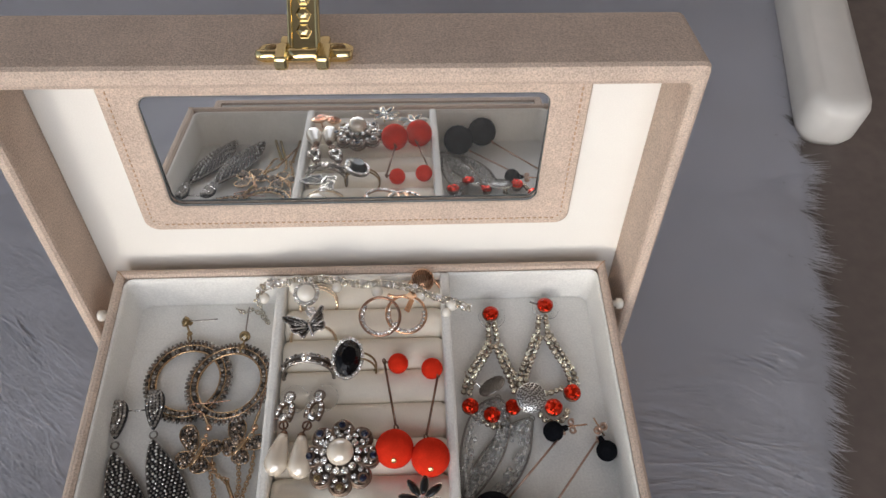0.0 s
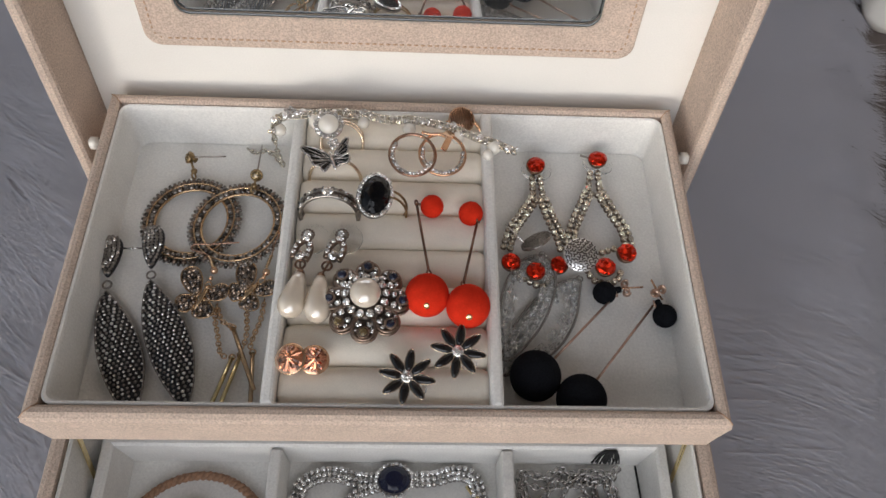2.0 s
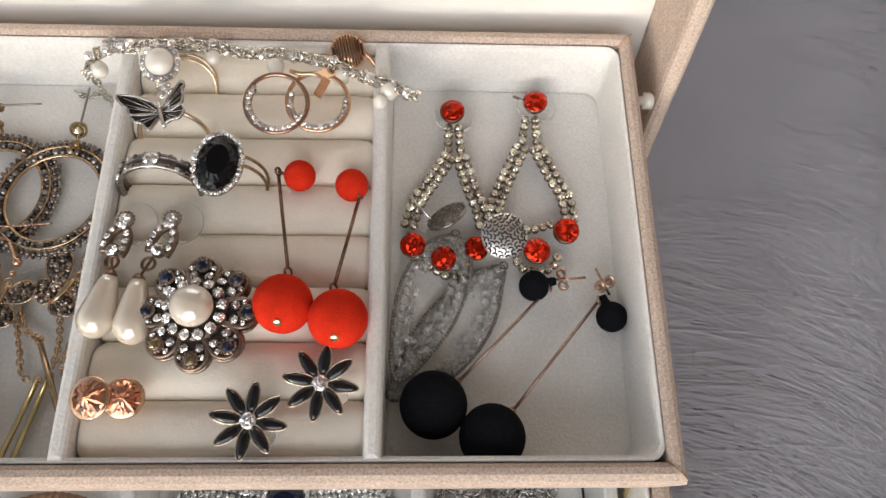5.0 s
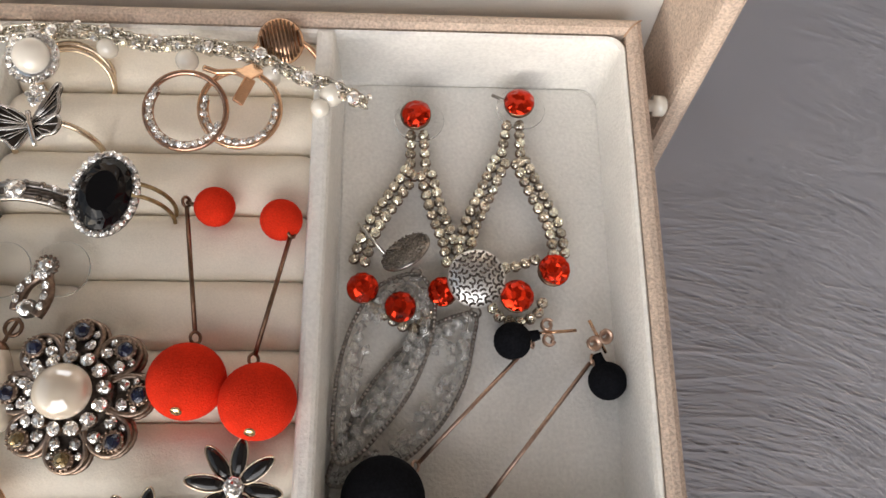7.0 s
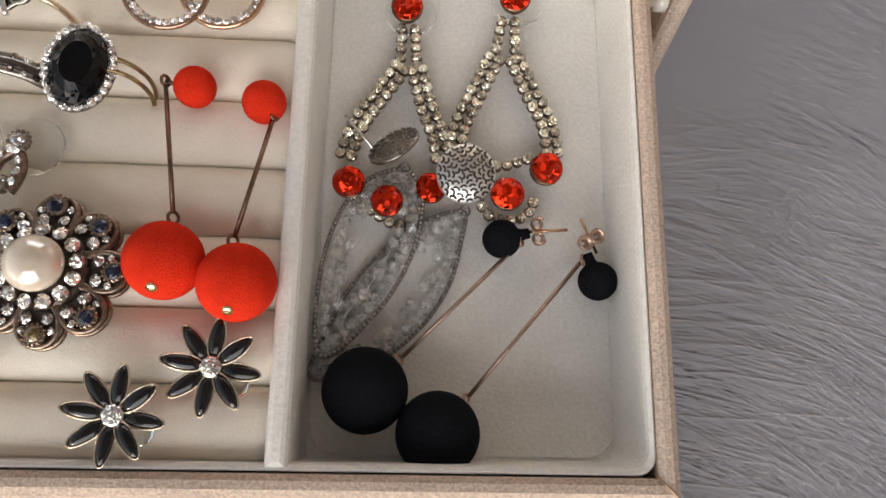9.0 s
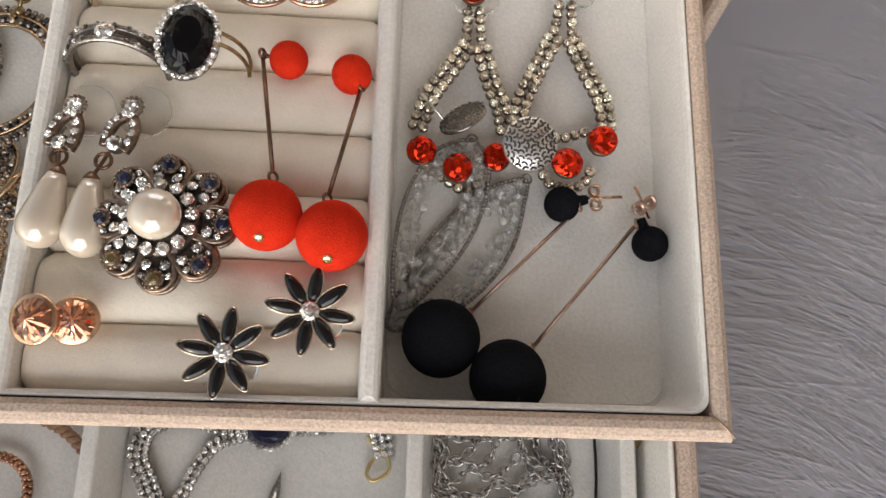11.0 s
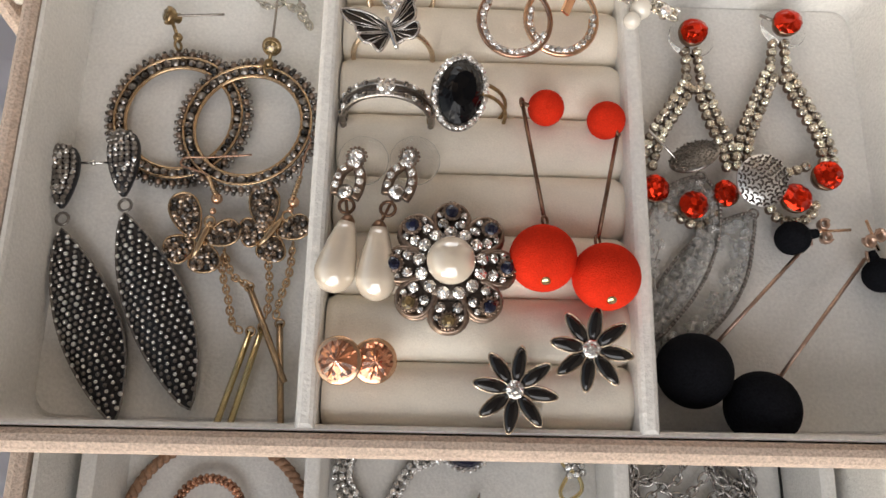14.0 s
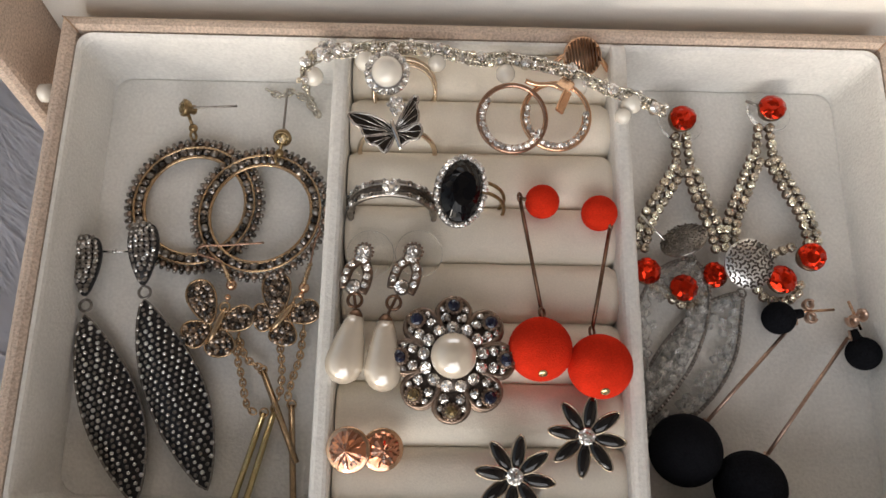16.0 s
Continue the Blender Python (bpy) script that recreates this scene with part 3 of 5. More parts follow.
def stitching():
    path = rounded_rect(-0.0922, 0.0898, 0.0283, 0.1037, 0.004, 5)
    verts, faces = [], []
    pts = [Vector((x, y, 0.00245)) for x, y in path]
    carry = 0.0
    for i, a in enumerate(pts):
        b = pts[(i + 1) % len(pts)]
        d = b - a
        length = d.length
        if length < 1e-6:
            continue
        d /= length
        s = carry
        while s < length:
            p, q = a + d * s, a + d * min(s + 0.0017, length)
            w = Vector((-d.y, d.x, 0)) * 0.00028
            up = Vector((0, 0, 0.00035))
            o = len(verts)
            verts += [p - w, p + w, q + w, q - w, (p + q) / 2 - w + up, (p + q) / 2 + w + up]
            faces += [(o, o + 1, o + 5, o + 4), (o + 4, o + 5, o + 2, o + 3), (o, o + 4, o + 3), (o + 1, o + 2, o + 5)]
            s += 0.0027
        carry = s - length
    ob = part("stitching", mesh_of("stitching", verts, faces, THREAD), lid, LID, "tan stitched seam")
    ob["kind"] = "stuff"


stitching()


def clasp():
    """Gold hinged hasp on the lid's outer front wall: plate, knuckles, pin and flap standing up."""
    def at(u, w, out):  # u across, w from the rim edge towards the lid's back, out from the wall
        return LID @ Vector((u, lv1 + out, 0.0257 - w))
    c = -0.0126
    wall = LID @ Matrix.Translation((c, lv1, 0.0257)) @ Matrix(((1, 0, 0, 0), (0, 0, 1, 0), (0, -1, 0, 0), (0, 0, 0, 1)))
    plate = part("clasp", shell("clasp", [(-0.0160, 0.0160, 0.0030, 0.0125, -0.0004, 0.003), (-0.0160, 0.0160, 0.0030, 0.0125, 0.0014, 0.003), (-0.0152, 0.0152, 0.0038, 0.0117, 0.0020, 0.003)], GOLD, 0.003, 5), lid, wall, "polished gold hasp clasp")
    for sx in (-1, 1):
        part("rivet", lathe("rivet", [(0.0024, 0), (0.0024, 0.0005), (0.0013, 0.0012), (0.0003, 0.0014)], BRASS, 18), plate, wall @ Matrix.Translation((sx * 0.0112, 0.0082, 0.0019)))
        part("clasp_lug", slab("clasp_lug", -0.0023, 0.0023, -0.0046, 0.0062, 0.0012, 0.0060, GOLD, 0.0011), plate, wall @ Matrix.Translation((sx * 0.0068, 0, 0)))
        part("clasp_shoulder", slab("clasp_shoulder", -0.0018, 0.0018, 0.0055, 0.0128, 0.0014, 0.0046, GOLD, 0.0009), plate, wall @ Matrix.Translation((sx * 0.0066, 0, 0)))
        part("clasp_wing", lathe("clasp_wing", [(0.0014, -0.0036), (0.0019, -0.0030), (0.0019, 0.0030), (0.0014, 0.0036)], GOLD, 14), plate, wall @ Matrix.Translation((sx * 0.0124, 0.0036, 0.0024)) @ Matrix.Rotation(radians(90), 4, "Y"))
    part("clasp_pin", lathe("clasp_pin", [(0.0020, -0.0050), (0.0024, -0.0044), (0.0024, 0.0044), (0.0020, 0.0050)], GOLD, 16), plate, wall @ Matrix.Translation((0, 0.0018, 0.0034)) @ Matrix.Rotation(radians(90), 4, "Y"))
    hang = wall @ Matrix.Translation((0, 0.0060, 0.0030)) @ Matrix.Rotation(radians(-40), 4, "X")
    part("latch_flap", slab("latch_flap", -0.0050, 0.0050, 0.0, 0.0015, 0.0, 0.030, GOLD, 0.0006), plate, hang)
    for sx in (-1, 1):
        part("flap_rim", slab("flap_rim", -0.0008, 0.0008, -0.0014, 0.0004, 0.0, 0.030, GOLD, 0.0005), plate, hang @ Matrix.Translation((sx * 0.0046, 0, 0)))
    for z in (0.006, 0.0115, 0.017):
        part("flap_stud", bm_star("flap_stud"), plate, hang @ Matrix.Translation((0, -0.0006, z)) @ Matrix.Rotation(radians(90), 4, "X"))


def bm_star(name):
    return lathe(name, [(0.0026, -0.0006), (0.0026, 0.0002), (0.0016, 0.0010), (0.0006, 0.0012)], GOLD, 6, False)


clasp()

# ---- jewellery: shared makers ----
LINKS = {}


def link_mesh(mat, a, b, r):
    key = (mat.name, a, b, r)
    if key not in LINKS:
        LINKS[key] = tube("link", [(a * math.cos(2 * math.pi * k / 12), b * math.sin(2 * math.pi * k / 12), 0) for k in range(12)], r, mat, 5, True)
    return LINKS[key]


def along(path, pitch):
    """Even steps along a polyline: (point, direction)."""
    out, carry = [], 0.0
    for a, b in zip(path, path[1:]):
        d = b - a
        n = d.length
        if n < 1e-9:
            continue
        s = carry
        while s < n:
            out.append((a + d * (s / n), d / n))
            s += pitch
        carry = s - n
    return out


def chain(parent, path, mat, pitch=0.0013, a=0.0010, b=0.0006, r=0.00022, name="link"):
    me = link_mesh(mat, a, b, r)
    for i, (p, d) in enumerate(along(path, pitch)):
        side = d.cross(Vector((0, 0, 1))).normalized()
        up = Vector((0, 0, 1)) if i % 2 else side
        up = (up + Vector((random.uniform(-0.4, 0.4), random.uniform(-0.4, 0.4), 0.25))).normalized()
        y = up.cross(d).normalized()
        z = d.cross(y).normalized()
        m = Matrix((d, y, z)).transposed().to_4x4()
        part(name, me, parent, Matrix.Translation(p) @ m)


def wire(parent, pts, r, mat, name="wire", steps=5, closed=False, seg=7, label="", taper=None):
    return part(name, tube(name, smooth_path(pts, steps, closed) if steps > 1 else pts, r, mat, seg, closed, taper), parent, None, label)


def disc_mesh(name, outline, z0, z1, mat, dome=0.0):
    """A plate with the given outline and a low dome on top."""
    n = len(outline)
    c = sum((Vector((x, y, 0)) for x, y in outline), Vector()) / n
    verts = [(x, y, z0) for x, y in outline] + [(x, y, z1) for x, y in outline] + [(c.x + (x - c.x) * 0.6, c.y + (y - c.y) * 0.6, z1 + dome * 0.75) for x, y in outline] + [(c.x, c.y, z1 + dome)]
    faces = [tuple(reversed(range(n)))]
    for i in range(n):
        j = (i + 1) % n
        faces += [(i, j, n + j, n + i), (n + i, n + j, 2 * n + j, 2 * n + i), (2 * n + i, 2 * n + j, 3 * n)]
    return mesh_of(name, verts, faces, mat, dome > 0)


def cup_chain(parent, path, r, mat, cup, pitch, rows=1, gap=0.0, up=(0, 0, 1)):
    """Rows of set stones following a path."""
    for p, d in along(path, pitch):
        side = d.cross(Vector((0, 0, 1))).normalized()
        for k in range(rows):
            q = p + side * gap * (k - (rows - 1) / 2)
            bead(parent, q - Vector((0, 0, r * 0.45)), r * 1.24, cup, "setting", seg=8, rings=4)
            stone(parent, q + Vector((0, 0, r * 0.38)), r * 1.06, mat, up, jitter=0.25)


# ---- left compartment ----
def hoop_earring(c, tilt, stud, post_end, cap):
    e = thing("hoop_earring", c, "antique brass hoop earring with dark beaded rim, in the tray", "earring", "pair of beaded hoops")
    m = Matrix.Rotation(radians(tilt[0]), 4, "X") @ Matrix.Rotation(radians(tilt[1]), 4, "Y")
    part("inner_ring", tube("inner_ring", ring_points(c, 0.0145, 56, m), 0.0006, SOFTGOLD, 6, True), e, None, "golden inner ring")
    part("outer_ring", tube("outer_ring", ring_points(Vector(c) + m @ Vector((0, 0, 0.0008)), 0.0171, 60, m), 0.0004, SOFTGOLD, 6, True), e)
    o, n = ring_points((0, 0, -0.0004), 0.0144, 60, None), 60
    verts = [m @ (v + Vector((0, 0, z))) + Vector(c) for z in (-0.0002, 0.0003) for v in o] + [m @ (v * 1.19 + Vector((0, 0, z))) + Vector(c) for z in (-0.0002, 0.0003) for v in ring_points((0, 0, 0), 0.0144, 60)]
    faces = []
    for i in range(n):
        j = (i + 1) % n
        faces += [(n + i, n + j, 3 * n + j, 3 * n + i), (i, 2 * n + i, 2 * n + j, j), (2 * n + i, 3 * n + i, 3 * n + j, 2 * n + j)]
    part("band", mesh_of("band", verts, faces, BLACKENED), e)
    for k in range(44):
        a = 2 * math.pi * k / 44
        w = Vector((math.cos(a), math.sin(a), 0))
        stone(e, Vector(c) + m @ (w * 0.01585 + Vector((0, 0, 0.0007))), 0.00112, MARCASITE if k % 3 else STEEL, m @ Vector((0, 0, 1)), jitter=0.35)
    for k in range(62):
        a = 2 * math.pi * (k + 0.5) / 62
        w = Vector((math.cos(a), math.sin(a), 0))
        bead(e, Vector(c) + m @ (w * 0.0184), 0.00105, ANTIQUE if k % 2 == 0 else MARCASITE, "rim_bead", seg=8, rings=5)
        bead(e, Vector(c) + m @ (w * 0.0195), 0.00072, STEEL if k % 3 else MARCASITE, "rim_bead", seg=6, rings=4)
    top = Vector(c) + m @ Vector((0, 0.0175, 0)) if cap is None else cap
    bead(e, top, 0.0013, BRASS, "ball", seg=14, rings=8)
    way = (stud - post_end).normalized() * 0.8 + Vector((0, 0, 0.6))
    part("cap", lathe("cap", [(0.0009, -0.0030), (0.0015, -0.0024), (0.0013, -0.0015), (0.0022, -0.0008), (0.0026, 0.0004), (0.0025, 0.0010), (0.0019, 0.0012)], BRASS, 18), e, place(stud, way), "antique gold stud cup")
    stone(e, stud + way.normalized() * 0.0011, 0.0020, SMOKY, way, name="stud_stone", seg=10, jitter=0.05)
    wire(e, ring_points(top.lerp(Vector(c), 0.10), 0.0013, 14, Matrix.Rotation(radians(70), 4, "Y")), 0.0004, BRASS, "jump_ring", 1, True)
    wire(e, [stud, (stud + post_end) / 2, post_end], 0.00035, STEEL, "post", 2)
    wire(e, [stud, top], 0.0005, BRASS, "loop", 1)


hoop_earring(P3(-79.9, 85.2, 108.6), (2, -2), P3(-83.9, 113.0, 113), P3(-69.4, 114.0, 113), P3(-81.9, 107.7, 111))
hoop_earring(P3(-60.6, 82.4, 111.4), (-2, -5), P3(-55.2, 103.8, 115), P3(-55.1, 119.4, 114), P3(-56.2, 99.7, 113))


def leaf_earring(top, tip, stud_a, stud_b, post):
    e = thing("leaf_earring", top, "long dark silver leaf earring covered in tiny studs", "earring", "pair of leaf earrings")
    d = tip - top
    n = d.length
    d.normalize()
    side = Vector((-d.y, d.x, 0)).normalized()

    def edge(s):
        return -0.0071 * math.sin(math.pi * s ** 0.92) ** 0.75, 0.0079 * math.sin(math.pi * s ** 1.12) ** 0.78

    def spot(s, u):
        lo, hi = edge(s)
        w = (lo + hi) / 2 + u * (hi - lo) / 2
        return top + d * (n * s) + side * w + Vector((0, 0, 0.0024 * math.sin(math.pi * s) ** 0.6 * (1 - u * u) + 0.0006))

    verts, faces, N, K = [], [], 30, 9
    for i in range(N + 1):
        s = 0.004 + 0.992 * i / N
        for k in range(K):
            verts.append(spot(s, -1 + 2 * k / (K - 1)))
    for i in range(N + 1):
        s = 0.004 + 0.992 * i / N
        for k in range(K):
            v = spot(s, -1 + 2 * k / (K - 1))
            verts.append(Vector((v.x, v.y, top.z - 0.0006)))
    B = (N + 1) * K
    for i in range(N):
        for k in range(K - 1):
            q = (i * K + k, i * K + k + 1, (i + 1) * K + k + 1, (i + 1) * K + k)
            faces += [q, tuple(B + x for x in reversed(q))]
        for k in (0, K - 1):
            faces.append((i * K + k, (i + 1) * K + k, B + (i + 1) * K + k, B + i * K + k))
    plate = part("leaf", mesh_of("leaf", verts, faces, INK, True), e)
    rim = [spot(0.004 + 0.992 * i / 30, 1) for i in range(31)] + [spot(0.996 - 0.992 * i / 30, -1) for i in range(1, 30)]
    part("rim", tube("rim", rim, 0.0004, STEEL, 5, True), e)
    rows = int(n / 0.00150)
    for i in range(1, rows):
        s = i / rows
        lo, hi = edge(s)
        cols = max(1, int((hi - lo) / 0.00165))
        for k in range(cols):
            u = -1 + 2 * (k + (0.25 if i % 2 else 0.75)) / cols
            p = spot(s, max(-0.93, min(0.93, u)))
            tone = math.sin(s * 7 + u * 2 + n * 900)
            if (i + k) % 2:
                bead(e, p + Vector((0, 0, 0.0002)), 0.00064, SILVER if tone > -0.5 else WHITESILVER, "stud", seg=7, rings=4)
            else:
                bead(e, p + Vector((0, 0, 0.0001)), 0.00056, STEEL, "stud", seg=7, rings=4)
    # pear-shaped stud with its loop
    f = stud_b - stud_a
    fl = f.length
    f.normalize()
    fs = Vector((-f.y, f.x, 0))

    def pear(s):
        return 0.0038 * math.sin(math.pi * min(1, s ** 0.62)) ** 0.72 + 0.0004

    ol = [(pear(k / 14), fl * k / 14) for k in range(15)] + [(-pear(k / 14), fl * k / 14) for k in range(14, -1, -1)]
    base = Matrix((fs, f, Vector((0, 0, 1)))).transposed().to_4x4()
    part("pear_stud", disc_mesh("pear_stud", [(x, y) for x, y in ol], -0.0005, 0.0005, INK, 0.0012), e, Matrix.Translation(stud_a) @ base)
    for i in range(1, 13):
        s = i / 13
        w = pear(s)
        cols = max(2, int(2 * w / 0.0014))
        for k in range(cols):
            x = -w + 2 * w * (k + 0.5) / cols
            stone(e, stud_a + f * (fl * s) + fs * x * 0.9 + Vector((0, 0, 0.0013 + 0.0011 * (1 - (x / max(w, 1e-4)) ** 2))), 0.00085, SILVER if (i + k) % 5 == 0 else STEEL, jitter=0.5, seg=6)
    wire(e, ring_points((stud_b + top) / 2 + Vector((0, 0, 0.0002)), 0.0016, 12), 0.0004, STEEL, "jump_ring", 1, True)
    if post:
        wire(e, post, 0.0004, SILVER, "post", 1)
        bead(e, post[0] + (post[1] - post[0]) * 0.55, 0.0008, SILVER, "collar")


leaf_earring(P3(-106.0, 53.3, 109), P3(-86.8, 5.3, 108), P3(-106.6, 74.7, 113), P3(-105.5, 58.0, 111), [P3(-104.5, 70.2, 112), P3(-94.6, 70.5, 112)])
leaf_earring(P3(-90.0, 57.6, 110.5), P3(-68.8, 8.6, 109), P3(-90.6, 77.9, 116), P3(-89.3, 60.8, 113), None)


def wing(parent, base, tip, width):
    """A small pave wing from base to tip: cupped plate, gold rim and dark stones."""
    d = tip - base
    length = d.length
    d.normalize()
    side = Vector((0, 0, 1)).cross(d).normalized()
    n = d.cross(side).normalized()
    m = Matrix.Translation(base) @ Matrix((d, side, n)).transposed().to_4x4()

    def half(u):
        return width / 2 * math.sqrt(max(0.0, 1 - (2 * u - 1) ** 2)) * (0.62 + 0.62 * u)

    us = [0.5 - 0.5 * math.cos(math.pi * k / 12) for k in range(13)]
    ol = [(length * u, half(u)) for u in us] + [(length * u, -half(u)) for u in us[-2:0:-1]]
    part("wing", disc_mesh("wing", ol, -0.0004, 0.0002, ANTIQUE), parent, m)
    part("wing_rim", tube("wing_rim", [(x, y, 0.0003) for x, y in ol], 0.00034, SOFTGOLD, 5, True), parent, m)
    pitch = 0.0015
    for i in range(1, int(length / pitch) + 1):
        u = i * pitch / length
        if u > 0.96:
            break
        h = half(u) - 0.0005
        cols = max(1, int(2 * h / pitch + 0.4))
        for k in range(cols):
            v = -h + 2 * h * (k + 0.5) / cols
            stone(parent, m @ Vector((length * u, v, 0.0006)), 0.00095, TOPAZ if (i + k) % 3 else MARCASITE, n, jitter=0.4)


def butterfly_earring(wings, body, ring, ball_at, hook, chains, bars):
    e = thing("butterfly_earring", body[0], "gold butterfly drop earring with fine chains and bars", "earring", "pair of butterfly earrings")
    for a, b, wd in wings:
        wing(e, a, b, wd)
    part("body", tube("body", [body[0], body[0].lerp(body[1], 0.25), body[0].lerp(body[1], 0.7), body[1]], 0.0010, SOFTGOLD, 8, False, lambda q: 0.5 + 0.6 * math.sin(math.pi * min(1, q * 1.1))), e, None, "ridged gold body")
    wire(e, ring_points(ring, 0.0013, 16), 0.00034, SOFTGOLD, "jump_ring", 1, True)
    bead(e, ball_at, 0.0015, COPPER, "ball", seg=14, rings=8)
    bead(e, ring.lerp(ball_at, 0.45), 0.0009, COPPER, "ball", seg=10, rings=6)
    coil = [hook[0].lerp(hook[1], k / 40) + Vector((0.0006 * math.cos(k * 1.4), 0, 0.0006 * math.sin(k * 1.4))) for k in range(41)]
    part("coil", tube("coil", coil, 0.00028, SOFTGOLD, 5), e, None, "wound gold wire")
    wire(e, hook, 0.0003, DARKCOPPER, "ear_hook", 6)
    for pts in chains:
        chain(e, smooth_path(pts, 6), SOFTGOLD, 0.0014, 0.0011, 0.0008, 0.0003)
    for a, b in bars:
        part("bar", tube("bar", [a, b], 0.00085, GOLD if b.y < 0.005 else SOFTGOLD, 4), e, None, "slim square gold bar")
        wire(e, ring_points(a, 0.0011, 12), 0.0003, SOFTGOLD, "jump_ring", 1, True)


butterfly_earring([(P3(-71.6, 51.4, 110.4), P3(-76.2, 62.6, 112.2), 0.0078), (P3(-71.6, 50.6, 110.2), P3(-78.4, 46.8, 111.0), 0.0076), (P3(-68.8, 50.6, 110.4), P3(-60.2, 54.2, 111.6), 0.0067), (P3(-68.9, 49.8, 110.2), P3(-68.4, 42.4, 110.6), 0.0081)],
                  (P3(-67.8, 55.6, 111.4), P3(-71.6, 45.6, 110.8)), P3(-68.0, 55.6, 111.6), P3(-66.6, 61.6, 112),
                  [P3(-66.8, 62.4, 113), P3(-69.2, 67.2, 113), P3(-72.2, 68.6, 113), P3(-76.2, 70.0, 113), P3(-75.3, 72.1, 113), P3(-69.5, 72.4, 113), P3(-58.5, 73.4, 113)],
                  [[P3(-64.2, 48.2, 109), P3(-64.2, 42.9, 109), P3(-62.4, 37.0, 109), P3(-60.4, 29.8, 109), P3(-57.6, 28.0, 109)], [P3(-64.0, 47.6, 109.4), P3(-61.5, 42.2, 109.4), P3(-57.4, 39.8, 109.4)]],
                  [[P3(-56.0, 28.2, 108.5), P3(-62.6, 4.6, 108.5)], [P3(-53.3, 29.4, 108.0), P3(-59.4, 4.6, 108.0)], [P3(-56.9, 39.2, 110), P3(-46.4, 15.7, 110)]])
butterfly_earring([(P3(-54.2, 53.6, 110.4), P3(-54.6, 65.4, 112.2), 0.0078), (P3(-54.0, 54.0, 110.2), P3(-60.2, 52.6, 111.0), 0.0078), (P3(-50.8, 53.0, 110.4), P3(-42.6, 56.0, 111.6), 0.0064), (P3(-51.2, 52.4, 110.2), P3(-52.6, 45.8, 110.6), 0.0076)],
                  (P3(-49.6, 57.2, 111.4), P3(-55.2, 49.4, 110.8)), P3(-48.4, 57.6, 111.6), P3(-47.0, 61.2, 112),
                  [P3(-46.8, 62.0, 114), P3(-45.4, 67.6, 114), P3(-44.6, 73.4, 114), P3(-43.4, 76.6, 114), P3(-44.0, 78.9, 114)],
                  [[P3(-53.0, 46.4, 109), P3(-51.9, 38.1, 109), P3(-52.4, 31.2, 109)], [P3(-47.0, 50.4, 109), P3(-47.4, 43.2, 109), P3(-49.2, 36.4, 109), P3(-50.0, 31.6, 109)]],
                  [[P3(-49.0, 30.4, 108), P3(-46.9, 5.6, 108)]])


# ---- rings and small pieces on the cushions ----
def shank(parent, c, r, normal, wire_r, mat, a0=0, a1=360, flat=1.0, name="band"):
    q = Vector(normal).to_track_quat("Z", "Y").to_matrix().to_4x4()
    full = a1 - a0 >= 360
    part(name, tube(name, ring_points(c, r, 44, q, a0, a1), wire_r, mat, 8, full, None, flat), parent)


def pearl_ring():
    c = P3(-24.9, 112.4, 137)
    e = thing("pearl_ring", c, "gold ring with ivory cabochon and crystal halo", "ring")
    part("cabochon", ball("cabochon", 0.0040, IVORY, 24, 14, 0.75), e, place(c + Vector((0, 0, 0.001)), (0, -0.2, 1)), "domed ivory cabochon")
    part("setting", lathe("setting", [(0.0030, -0.003), (0.0055, -0.0008), (0.0058, 0.0003), (0.0036, 0.0006)], SILVER, 24), e, place(c, (0, -0.2, 1)))
    for k in range(18):
        a = 2 * math.pi * k / 18
        stone(e, c + Vector((0.0051 * math.cos(a), 0.0051 * math.sin(a), 0.0006 + 0.001 * math.sin(a))), 0.00088, CRYSTAL, jitter=0.4)
    for k, w in ((0, 0.0), (1, 0.0016)):
        shank(e, P3(-21.2, 113.0, 127) + Vector((0.0004, w, -0.002)), 0.0084, (0.12, -0.75, 0.6), 0.0006, PALEGOLD, 0, 360, 2.0)


